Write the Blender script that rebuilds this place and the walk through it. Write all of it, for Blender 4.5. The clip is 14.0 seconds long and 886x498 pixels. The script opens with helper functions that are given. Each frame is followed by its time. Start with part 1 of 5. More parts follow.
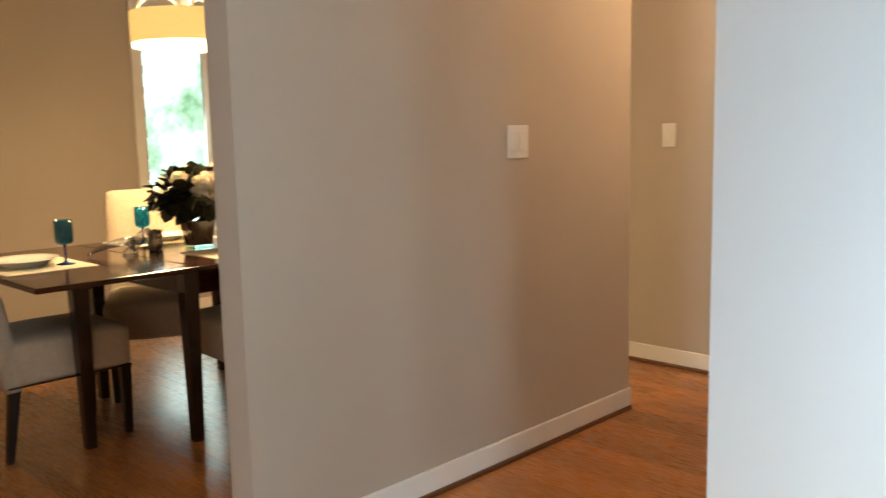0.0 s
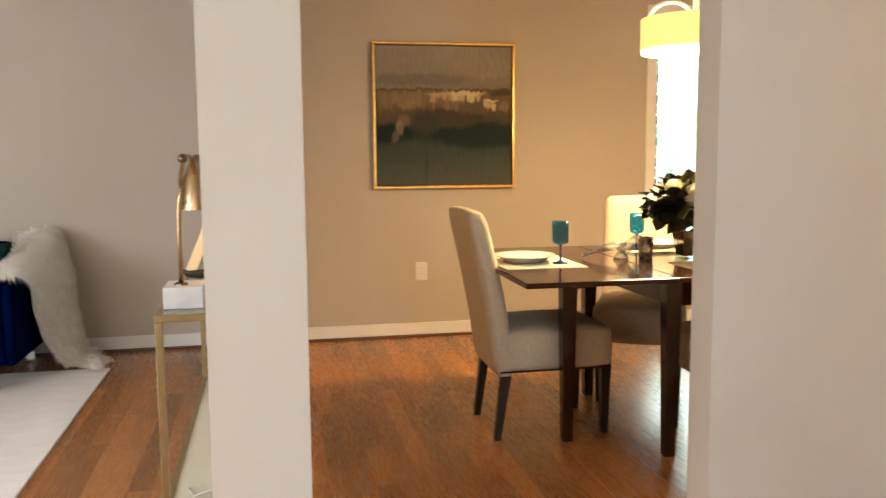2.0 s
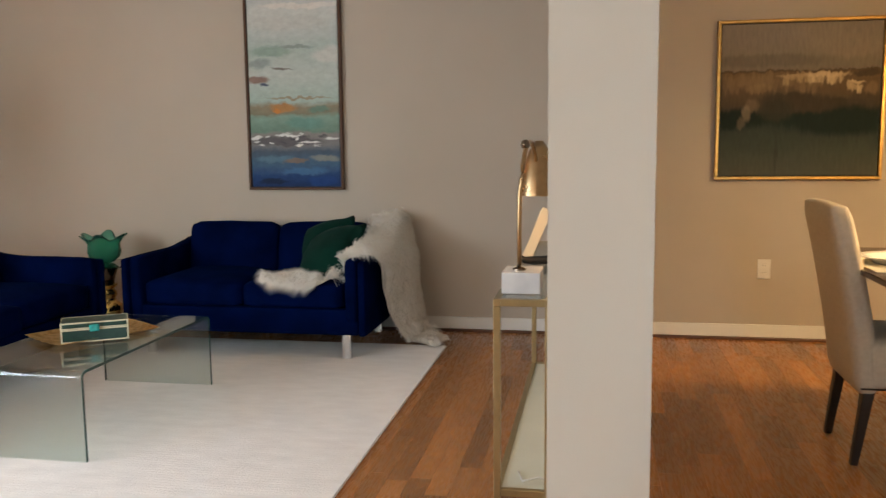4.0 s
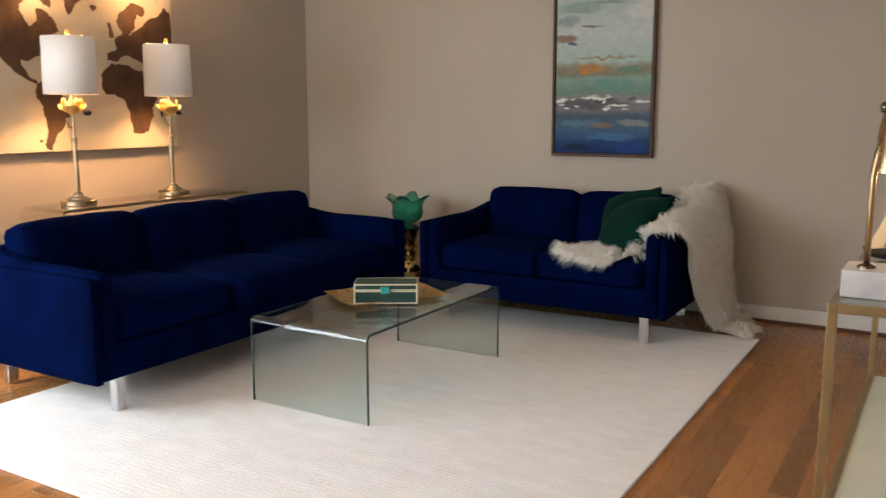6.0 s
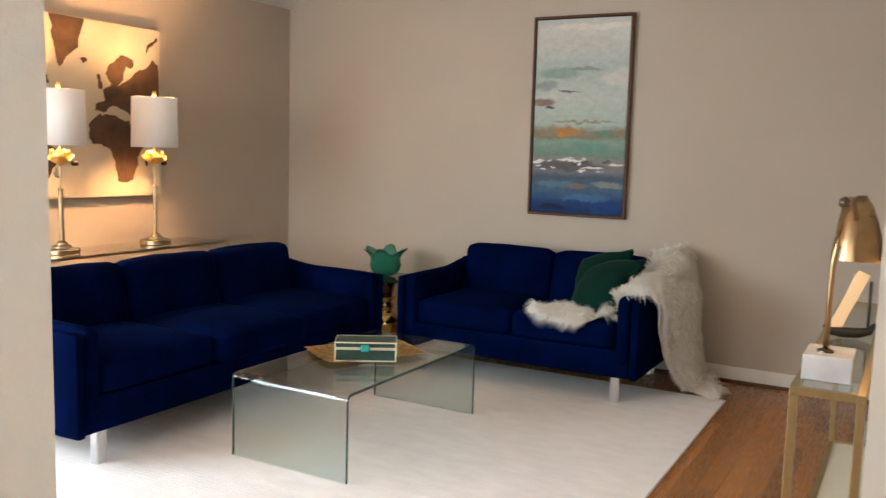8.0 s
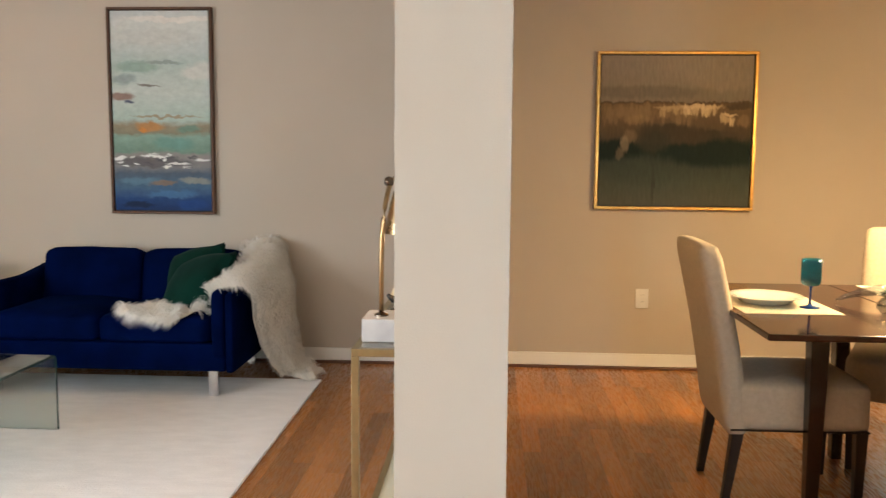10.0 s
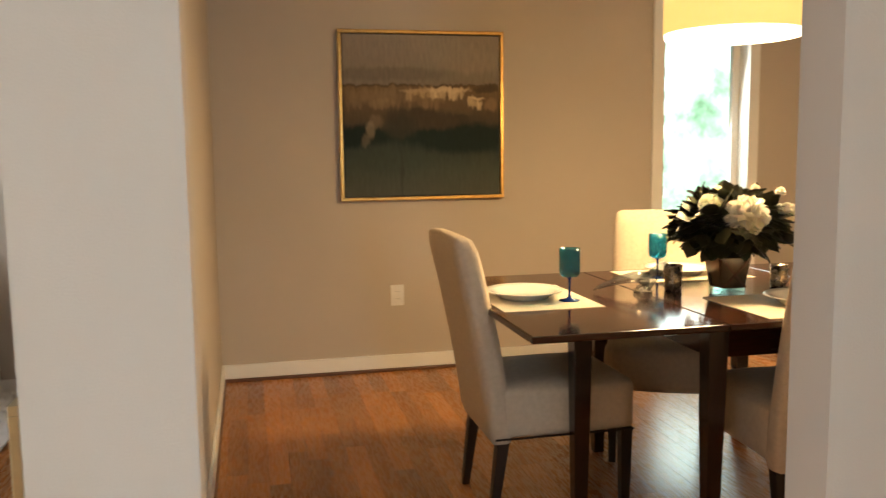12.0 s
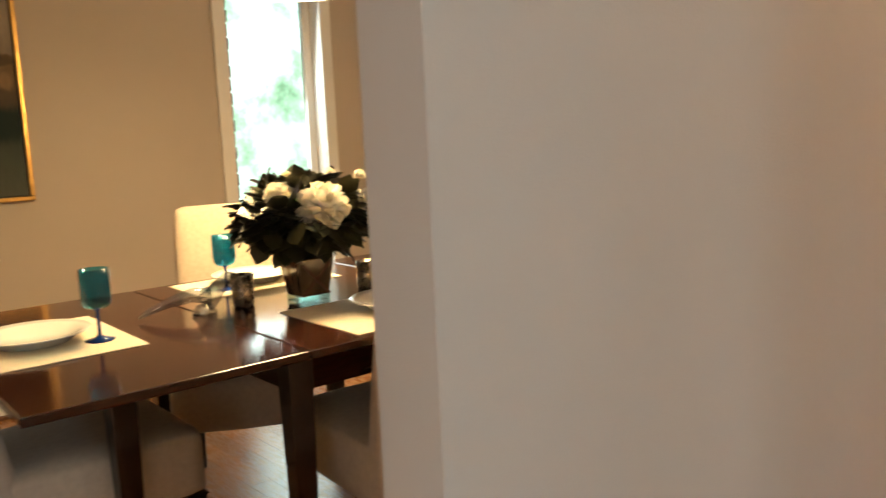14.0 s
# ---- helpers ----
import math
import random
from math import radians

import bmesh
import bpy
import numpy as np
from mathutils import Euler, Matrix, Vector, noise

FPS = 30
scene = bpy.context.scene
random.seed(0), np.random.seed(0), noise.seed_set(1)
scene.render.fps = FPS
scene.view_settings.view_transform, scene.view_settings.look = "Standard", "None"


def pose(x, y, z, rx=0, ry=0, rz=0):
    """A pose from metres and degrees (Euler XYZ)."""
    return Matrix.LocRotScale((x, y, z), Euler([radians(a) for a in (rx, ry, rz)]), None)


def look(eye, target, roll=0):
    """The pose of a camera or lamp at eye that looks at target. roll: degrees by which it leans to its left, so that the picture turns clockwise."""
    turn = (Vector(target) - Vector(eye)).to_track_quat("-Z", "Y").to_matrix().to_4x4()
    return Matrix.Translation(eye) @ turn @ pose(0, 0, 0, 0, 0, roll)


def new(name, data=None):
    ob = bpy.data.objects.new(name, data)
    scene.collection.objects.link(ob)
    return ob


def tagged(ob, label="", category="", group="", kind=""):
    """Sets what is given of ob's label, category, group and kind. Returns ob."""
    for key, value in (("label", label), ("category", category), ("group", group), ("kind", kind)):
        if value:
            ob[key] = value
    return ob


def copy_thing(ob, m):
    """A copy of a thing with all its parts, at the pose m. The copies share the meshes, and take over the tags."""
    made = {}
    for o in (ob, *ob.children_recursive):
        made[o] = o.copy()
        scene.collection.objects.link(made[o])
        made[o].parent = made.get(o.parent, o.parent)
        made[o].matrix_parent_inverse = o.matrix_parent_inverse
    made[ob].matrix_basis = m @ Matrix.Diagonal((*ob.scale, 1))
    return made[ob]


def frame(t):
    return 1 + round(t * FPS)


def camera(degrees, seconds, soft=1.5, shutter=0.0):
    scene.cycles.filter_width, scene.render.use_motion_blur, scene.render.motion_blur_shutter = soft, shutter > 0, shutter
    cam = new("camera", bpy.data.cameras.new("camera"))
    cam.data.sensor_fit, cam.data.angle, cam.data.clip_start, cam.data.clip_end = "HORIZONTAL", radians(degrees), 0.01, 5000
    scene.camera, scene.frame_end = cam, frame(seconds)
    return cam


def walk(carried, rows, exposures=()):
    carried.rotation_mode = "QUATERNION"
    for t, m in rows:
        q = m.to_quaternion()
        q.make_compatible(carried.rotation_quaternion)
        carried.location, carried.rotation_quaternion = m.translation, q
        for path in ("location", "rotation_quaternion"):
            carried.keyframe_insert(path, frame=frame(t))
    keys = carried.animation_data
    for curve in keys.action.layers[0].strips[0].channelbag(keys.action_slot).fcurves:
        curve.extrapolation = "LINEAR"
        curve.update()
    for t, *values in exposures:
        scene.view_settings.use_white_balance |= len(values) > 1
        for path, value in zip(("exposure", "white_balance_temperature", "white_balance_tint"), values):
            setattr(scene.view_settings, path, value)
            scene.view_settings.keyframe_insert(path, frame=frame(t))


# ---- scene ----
cam = camera(55.1, 14.0, soft=1.3, shutter=0.3)
PATH = [
    (0, (0.276, 0.217, 1.254), (1.686, 1.61, 0.987), -1.3),
    (0.5, (0.334, 0.247, 1.24), (1.507, 1.845, 0.974), -0.8),
    (1, (0.402, 0.255, 1.251), (1.302, 2.023, 1.003), -0.3),
    (1.5, (0.427, 0.25, 1.256), (1.054, 2.134, 1.021), -0.1),
    (2, (0.422, 0.263, 1.248), (0.815, 2.211, 1.019), -0.4),
    (2.5, (0.405, 0.258, 1.247), (0.607, 2.234, 1.012), -0.5),
    (3, (0.4, 0.275, 1.248), (0.403, 2.262, 1.015), -0.9),
    (3.2, (0.398, 0.283, 1.239), (0.32, 2.269, 1.01), -0.9),
    (5.3, (0.34, 0.581, 1.227), (-0.435, 2.398, 0.918), -0.3),
    (5.5, (0.339, 0.618, 1.226), (-0.511, 2.401, 0.913), -0.3),
    (6, (0.303, 0.697, 1.22), (-0.714, 2.389, 0.902), -0.1),
    (6.5, (0.28, 0.717, 1.242), (-0.837, 2.346, 0.927), 0.1),
    (7, (0.272, 0.696, 1.284), (-0.867, 2.314, 0.99), 0.6),
    (7.5, (0.289, 0.641, 1.32), (-0.808, 2.293, 1.057), 1.1),
    (8, (0.315, 0.589, 1.338), (-0.649, 2.325, 1.11), 1.6),
    (8.5, (0.354, 0.536, 1.339), (-0.422, 2.369, 1.139), 1.7),
    (9, (0.37, 0.516, 1.341), (-0.16, 2.434, 1.146), 1.8),
    (9.2, (0.401, 0.514, 1.322), (-0.028, 2.458, 1.132), 1.5),
    (11.3, (0.503, 0.827, 1.292), (0.71, 2.802, 1.053), -0.2),
    (11.5, (0.524, 0.892, 1.293), (0.78, 2.862, 1.061), -0.3),
    (12, (0.576, 1.016, 1.283), (1.017, 2.953, 1.052), -0.7),
    (12.5, (0.619, 1.214, 1.286), (1.295, 3.082, 1.05), -1.7),
    (13, (0.693, 1.378, 1.277), (1.591, 3.148, 1.029), -2.9),
    (13.5, (0.822, 1.491, 1.262), (1.893, 3.158, 0.99), -2.7),
    (14, (0.995, 1.574, 1.255), (2.248, 3.106, 0.969), -2.6),
]
walk(cam, [(t, look(eye, target, roll)) for t, eye, target, roll in PATH], exposures=[(t, stops, 7200, 10) for t, stops in (
    (0, 0.12), (0.5, 0.33), (1, 0.88), (2, 0.84), (3, 0.52), (5.5, 0.42), (7, 0.45), (8.5, 0.82), (9.5, 0.84), (11.5, 0.46), (12.5, 0.38), (14, 0.26))])


# ---- light ----
world = bpy.data.worlds.new("sky")
scene.world = world
world.use_nodes = True
wn = world.node_tree
sky = wn.nodes.new("ShaderNodeTexSky")
sky.sky_type, sky.sun_disc = "NISHITA", False
sky.sun_elevation, sky.sun_rotation = radians(38), radians(150)
wn.links.new(sky.outputs[0], wn.nodes["Background"].inputs[0])
wn.nodes["Background"].inputs[1].default_value = 0.1


def lamp(name, kind, m, power, color, **more):
    data = bpy.data.lights.new(name, kind)
    data.energy, data.color = power, color
    for key, value in more.items():
        if key == "size":
            data.size = value
        elif key == "size_y":
            data.shape, data.size_y = "RECTANGLE", value
        elif key == "radius":
            data.shadow_soft_size = value
        elif key == "spread":
            data.spread = radians(value)
        elif key == "angle":
            data.angle = radians(value)
    ob = new(name, data)
    ob.matrix_world = m
    return ob


lamp("sun", "SUN", look((-6, -12, 9), (0, 0, 0)), 1.2, (1.0, 0.95, 0.88), angle=12)
# daylight in the openings of the front wall and of the dining window
lamp("front_window_light", "AREA", look((-2.3, -0.84, 1.45), (-2.1, 1.9, 0.0)), 40, (0.97, 0.93, 0.93), size=2.1, size_y=1.3)
lamp("side_window_light", "AREA", look((-3.96, 0.95, 1.35), (-2.3, 2.2, 0.0)), 112, (0.66, 0.82, 1.0), size=1.7, size_y=1.5)
# unseen narrow beam, added to brighten the closet wall and spare the hall wall
lamp("closet_wall_fill", "AREA", look((0.85, -0.84, 1.05), (1.90, -0.08, 0.85)), 19, (0.52, 0.76, 1.0), size=0.55, size_y=1.7, spread=66)
lamp("door_light", "AREA", look((1.38, -0.84, 1.15), (1.15, 2.0, 0.9)), 27, (0.56, 0.78, 1.0), size=0.42, size_y=1.8)
lamp("dining_window_light", "AREA", look((3.35, 5.985, 1.25), (3.1, 2, 0.6)), 13, (0.80, 0.93, 1.0), size=0.5, size_y=1.4)
# bulbs
WARM = (1.0, 0.60, 0.28)
lamp("pendant_bulb", "POINT", pose(2.34, 3.9, 1.60), 32, (1.0, 0.72, 0.38), radius=0.11)
lamp("pendant_diffuser_light", "AREA", look((2.34, 3.9, 1.676), (2.34, 3.9, 0.0)), 24, (1.0, 0.72, 0.38), size=0.34)
lamp("pendant_upper_bulb", "POINT", pose(2.34, 3.9, 1.76), 7, (1.0, 0.74, 0.41), radius=0.05)
# warm fill for the right part of the hall wall, its source unseen
lamp("hall_warm_fill", "POINT", pose(3.80, 1.55, 2.20), 24, (1.0, 0.68, 0.42), radius=0.12)
for ly in (3.560, 4.205):
    lamp("table_lamp_bulb", "POINT", pose(-3.68, ly, 1.465), 29, (1.0, 0.58, 0.29), radius=0.04)


# ---- materials ----
def mat(name, color, rough=0.5, metal=0.0, color2=None, scale=20.0, stretch=(1, 1, 1), bump=0.0, bump_scale=None, spec=0.5,
        sheen=0.0, glass=0.0, ior=1.45, emit=None, power=0.0, island=0.0, objrand=0.0, rough2=None, coat=0.0, detail=4.0):
    m = bpy.data.materials.new(name)
    m.use_nodes = True
    nt = m.node_tree
    b = nt.nodes["Principled BSDF"]
    b.inputs["Roughness"].default_value = rough
    b.inputs["Metallic"].default_value = metal
    b.inputs["Specular IOR Level"].default_value = spec
    b.inputs["IOR"].default_value = ior
    b.inputs["Transmission Weight"].default_value = glass
    b.inputs["Sheen Weight"].default_value = sheen
    b.inputs["Coat Weight"].default_value = coat
    b.inputs["Coat Roughness"].default_value = 0.08
    tc = nt.nodes.new("ShaderNodeTexCoord")
    mp = nt.nodes.new("ShaderNodeMapping")
    mp.inputs["Scale"].default_value = stretch
    nt.links.new(tc.outputs["Object"], mp.inputs["Vector"])
    if objrand:
        sh = nt.nodes.new("ShaderNodeVectorMath")
        sh.operation = "MULTIPLY"
        sh.inputs[1].default_value = (37, 53, 71)
        oi = nt.nodes.new("ShaderNodeObjectInfo")
        nt.links.new(oi.outputs["Random"], sh.inputs[0])
        nt.links.new(sh.outputs[0], mp.inputs["Location"])
    no = nt.nodes.new("ShaderNodeTexNoise")
    no.inputs["Scale"].default_value, no.inputs["Detail"].default_value = scale, detail
    nt.links.new(mp.outputs[0], no.inputs["Vector"])
    c2 = color2 or tuple(c * 0.86 for c in color)
    mx = nt.nodes.new("ShaderNodeMix")
    mx.data_type = "RGBA"
    mx.inputs["A"].default_value, mx.inputs["B"].default_value = (*color, 1), (*c2, 1)
    ramp = nt.nodes.new("ShaderNodeMapRange")
    ramp.inputs["From Min"].default_value, ramp.inputs["From Max"].default_value = 0.3, 0.7
    nt.links.new(no.outputs["Fac"], ramp.inputs["Value"])
    nt.links.new(ramp.outputs[0], mx.inputs["Factor"])
    out = mx.outputs["Result"]
    if island or objrand:
        src = nt.nodes.new("ShaderNodeObjectInfo").outputs["Random"] if objrand else nt.nodes.new("ShaderNodeNewGeometry").outputs["Random Per Island"]
        hv = nt.nodes.new("ShaderNodeHueSaturation")
        mr = nt.nodes.new("ShaderNodeMapRange")
        k = island or objrand
        mr.inputs["To Min"].default_value, mr.inputs["To Max"].default_value = 1 - k, 1 + k
        nt.links.new(src, mr.inputs["Value"])
        nt.links.new(mr.outputs[0], hv.inputs["Value"])
        nt.links.new(out, hv.inputs["Color"])
        out = hv.outputs[0]
    nt.links.new(out, b.inputs["Base Color"])
    if rough2 is not None:
        rr = nt.nodes.new("ShaderNodeMapRange")
        rr.inputs["To Min"].default_value, rr.inputs["To Max"].default_value = rough, rough2
        nt.links.new(no.outputs["Fac"], rr.inputs["Value"])
        nt.links.new(rr.outputs[0], b.inputs["Roughness"])
    if bump:
        n2 = nt.nodes.new("ShaderNodeTexNoise")
        n2.inputs["Scale"].default_value, n2.inputs["Detail"].default_value = bump_scale or scale * 4, 5
        nt.links.new(mp.outputs[0], n2.inputs["Vector"])
        bp = nt.nodes.new("ShaderNodeBump")
        bp.inputs["Strength"].default_value, bp.inputs["Distance"].default_value = bump, 0.004
        nt.links.new(n2.outputs["Fac"], bp.inputs["Height"])
        nt.links.new(bp.outputs[0], b.inputs["Normal"])
    if emit:
        b.inputs["Emission Color"].default_value, b.inputs["Emission Strength"].default_value = (*emit, 1), power
    return m


M_WALL = mat("greige wall paint", (0.482, 0.413, 0.338), 0.75, color2=(0.457, 0.390, 0.316), scale=1.5, bump=0.12, bump_scale=260)
# paler than M_WALL: the brightness of daylight is put into the colour
M_WALL_LIT = mat("wall paint lightened for daylight", (0.74, 0.73, 0.71), 0.7, scale=1.6, color2=(0.71, 0.70, 0.68), bump=0.1, bump_scale=240)
M_CEIL = mat("white ceiling paint", (0.78, 0.76, 0.73), 0.85, scale=2, bump=0.1, bump_scale=200)
M_TRIM = mat("white trim paint", (0.78, 0.76, 0.71), 0.35, color2=(0.74, 0.72, 0.67), scale=6, bump=0.05)
M_SHOE = mat("brown shoe moulding", (0.12, 0.045, 0.018), 0.4, scale=30, stretch=(1, 1, 6))
M_OAK = mat("oak strip floor", (0.43, 0.172, 0.050), 0.19, color2=(0.29, 0.113, 0.033), scale=26, stretch=(6, 0.45, 6), bump=0.04, bump_scale=60, island=0.34, rough2=0.36)
M_OAK_PIECE = mat("oak strip floor piece", (0.43, 0.172, 0.050), 0.19, color2=(0.29, 0.113, 0.033), scale=26, stretch=(6, 0.45, 6), bump=0.04, bump_scale=60, objrand=0.34, rough2=0.36)
M_SUB = mat("dark floor joint", (0.085, 0.036, 0.014), 0.8)
M_RUG = mat("ivory rug pile", (0.87, 0.82, 0.78), 0.95, color2=(0.79, 0.74, 0.70), scale=7, stretch=(1, 2.2, 1), bump=0.55, bump_scale=90, sheen=0.2, spec=0.1)
nt = M_RUG.node_tree
wv, mpw, mlt = (nt.nodes.new("ShaderNode" + k) for k in ("TexWave", "TexCoord", "Math"))
wv.bands_direction = "Y"
wv.inputs["Scale"].default_value, wv.inputs["Distortion"].default_value, wv.inputs["Detail"].default_value, wv.inputs["Detail Scale"].default_value = 14, 3.5, 3, 9
nt.links.new(mpw.outputs["Object"], wv.inputs["Vector"])
bpn = next(n for n in nt.nodes if n.type == "BUMP")
old = bpn.inputs["Height"].links[0].from_socket
mlt.operation = "MULTIPLY_ADD"
mlt.inputs[1].default_value = 0.17
nt.links.new(wv.outputs["Fac"], mlt.inputs[0])
nt.links.new(old, mlt.inputs[2])
nt.links.new(mlt.outputs[0], bpn.inputs["Height"])
M_VELVET = mat("navy velvet", (0.0002, 0.0042, 0.036), 0.85, color2=(0.0001, 0.0022, 0.017), scale=5, bump=0.12, bump_scale=120, sheen=0.014, spec=0.012)
M_VELVET.node_tree.nodes["Principled BSDF"].inputs["Sheen Tint"].default_value = (0.0, 0.15, 0.62, 1)
M_VELVET.node_tree.nodes["Principled BSDF"].inputs["Sheen Roughness"].default_value = 0.35
M_CHROME = mat("brushed chrome", (0.75, 0.76, 0.78), 0.18, 1.0, scale=40, rough2=0.3)


def thin_glass(name, tint, gloss=0.02, ior=1.5):
    m = bpy.data.materials.new(name)
    m.use_nodes = True
    nt = m.node_tree
    nt.nodes.remove(nt.nodes["Principled BSDF"])
    tr, gl, mx, fr, pw, ad = (nt.nodes.new("ShaderNode" + k) for k in ("BsdfTransparent", "BsdfGlossy", "MixShader", "LayerWeight", "Math", "Math"))
    tr.inputs[0].default_value = (*tint, 1)
    gl.inputs["Roughness"].default_value = gloss
    f0 = ((ior - 1) / (ior + 1)) ** 2
    pw.operation, ad.operation = "POWER", "MULTIPLY_ADD"
    pw.inputs[1].default_value = 4.5
    ad.inputs[1].default_value, ad.inputs[2].default_value = 1 - f0, f0
    nt.links.new(fr.outputs["Facing"], pw.inputs[0])
    nt.links.new(pw.outputs[0], ad.inputs[0])
    nt.links.new(ad.outputs[0], mx.inputs[0])
    nt.links.new(tr.outputs[0], mx.inputs[1])
    nt.links.new(gl.outputs[0], mx.inputs[2])
    nt.links.new(mx.outputs[0], nt.nodes["Material Output"].inputs[0])
    return m


M_GLASS = thin_glass("clear glass", (0.885, 0.925, 0.91))
M_GLASS_EDGE = mat("green glass edge", (0.04, 0.10, 0.085), 0.08, glass=0.3, color2=(0.03, 0.08, 0.07))
M_ACRYL = thin_glass("clear acrylic", (0.975, 0.965, 0.95), 0.03, 1.35)
M_LINEN = mat("cream linen upholstery", (0.58, 0.48, 0.365), 0.9, color2=(0.51, 0.415, 0.31), scale=60, bump=0.35, bump_scale=420, sheen=0.08, spec=0.2)
M_ESPRESSO = mat("espresso chair leg", (0.016, 0.009, 0.006), 0.35, scale=30, stretch=(3, 3, 0.4))
M_MAHOG_LEG = mat("dark mahogany post", (0.024, 0.009, 0.005), 0.22, color2=(0.014, 0.005, 0.003), scale=14, stretch=(6, 6, 0.5), coat=0.4)
M_MAHOG = mat("dark mahogany", (0.042, 0.0105, 0.0048), 0.09, color2=(0.022, 0.0060, 0.0030), scale=14, stretch=(0.5, 6, 6), bump=0.02, coat=0.1, rough2=0.16, spec=0.4)
M_GOLD = mat("polished gold", (0.72, 0.48, 0.17), 0.16, 1.0, color2=(0.60, 0.38, 0.12), scale=18, rough2=0.3)
M_BRASS = mat("satin brass", (0.50, 0.40, 0.26), 0.30, 1.0, color2=(0.40, 0.31, 0.19), scale=25)
M_CHAMP = mat("champagne gilt metal", (0.44, 0.34, 0.18), 0.36, 0.9, scale=25)
M_MARBLE = mat("white marble", (0.80, 0.79, 0.78), 0.18, color2=(0.52, 0.52, 0.54), scale=7, detail=9)
M_PLASTIC = mat("white plastic plate", (0.80, 0.78, 0.74), 0.35, scale=10)
M_DARK = mat("dark slot", (0.03, 0.03, 0.03), 0.6)


# ---- mesh helpers ----
def part(name, bm, material, parent=None, label="", smooth=False):
    me = bpy.data.meshes.new(name)
    bm.normal_update()
    bm.to_mesh(me)
    bm.free()
    me.materials.append(material)
    if smooth:
        for p in me.polygons:
            p.use_smooth = True
    ob = new(name, me)
    if parent:
        ob.parent = parent
    return tagged(ob, label)


def thing(name, m, label, category, group="", kind=""):
    ob = new(name)
    ob.empty_display_size = 0.1
    ob.matrix_world = m
    return tagged(ob, label, category, group, kind)


def box(*spans, bevel=0.0, seg=2, bm=None):
    """spans: (x0, y0, z0, x1, y1, z1), one or more, in one bmesh."""
    bm = bm or bmesh.new()
    for x0, y0, z0, x1, y1, z1 in spans:
        m = Matrix.Translation(((x0 + x1) / 2, (y0 + y1) / 2, (z0 + z1) / 2)) @ Matrix.Diagonal((x1 - x0, y1 - y0, z1 - z0, 1))
        bmesh.ops.create_cube(bm, size=1, matrix=m)
    if bevel:
        bmesh.ops.bevel(bm, geom=bm.edges[:], offset=bevel, segments=seg, profile=0.5, affect="EDGES")
    return bm


def lathe(profile, seg=28, bm=None, at=(0, 0, 0), cap=True):
    bm = bm or bmesh.new()
    rings = []
    for r, z in profile:
        rings.append([bm.verts.new((at[0] + r * math.cos(2 * math.pi * i / seg), at[1] + r * math.sin(2 * math.pi * i / seg), at[2] + z)) for i in range(seg)])
    for a, b in zip(rings, rings[1:]):
        for i in range(seg):
            bm.faces.new((a[i], a[(i + 1) % seg], b[(i + 1) % seg], b[i]))
    if cap:
        bm.faces.new(rings[0][::-1])
        bm.faces.new(rings[-1])
    return bm


def soft(hx, hy, hz, r, puff=(0, 0, 0), cuts=9, at=(0, 0, 0), wobble=0.0, turn=None):
    """A rounded, stuffed box of half sizes hx, hy, hz, bulging by puff along each axis."""
    bm = bmesh.new()
    bmesh.ops.create_cube(bm, size=2)
    bmesh.ops.subdivide_edges(bm, edges=bm.edges[:], cuts=cuts, use_grid_fill=True)
    h = Vector((hx, hy, hz))
    for v in bm.verts:
        u = v.co.copy()
        p = Vector((u.x * hx, u.y * hy, u.z * hz))
        q = Vector([max(-(h[i] - r), min(h[i] - r, p[i])) for i in range(3)])
        d = p - q
        if d.length > 1e-9:
            p = q + d.normalized() * r
        f = [max(0.0, 1 - u[i] ** 2) for i in range(3)]
        p.x += puff[0] * u.x * f[1] * f[2]
        p.y += puff[1] * u.y * f[0] * f[2]
        p.z += puff[2] * u.z * f[0] * f[1]
        if wobble:
            p += wobble * noise.noise_vector((p + Vector(at)) * 7)
        v.co = p
    if turn:
        bmesh.ops.transform(bm, matrix=turn, verts=bm.verts)
    bmesh.ops.translate(bm, vec=at, verts=bm.verts)
    return bm


def tube(points, r, seg=10, bm=None, closed=False):
    bm = bm or bmesh.new()
    pts = [Vector(p) for p in points]
    rings = []
    up = Vector((0.123, 0.37, 1)).normalized()
    for i, p in enumerate(pts):
        a, b = pts[max(i - 1, 0)], pts[min(i + 1, len(pts) - 1)]
        d = (b - a).normalized()
        s = d.cross(up)
        if s.length < 0.05:
            s = d.cross(Vector((1, 0, 0)))
        s.normalize()
        w = d.cross(s)
        rr = r(i / (len(pts) - 1)) if callable(r) else r
        rings.append([bm.verts.new(p + rr * (math.cos(2 * math.pi * k / seg) * s + math.sin(2 * math.pi * k / seg) * w)) for k in range(seg)])
    for a, b in zip(rings, rings[1:]):
        for k in range(seg):
            bm.faces.new((a[k], b[k], b[(k + 1) % seg], a[(k + 1) % seg]))
    bm.faces.new(rings[0])
    bm.faces.new(rings[-1][::-1])
    return bm


def structure(name, bm, material, label, category):
    return tagged(part(name, bm, material), label, category, kind="structure")


# ---- structure ----
YF, XL, XD = 5.841, -4.004, 4.26           # far wall, living room's outer wall, dining room's outer wall
YN, H = -0.90, 2.44                        # front wall, flat ceiling
PX0, PX1, PW, PY = 0.271, 0.394, 0.496, 2.196
WX0, WX1, WY0, WY1 = 1.539, 3.521, 2.256, 2.371
RIDGE = -1.86
TOP = 3.16
structure("floor", box((XL - 0.15, YN - 0.15, -0.20, XD + 0.15, YF + 0.15, -0.022)), M_SUB, "dark subfloor under the oak strips", "floor")
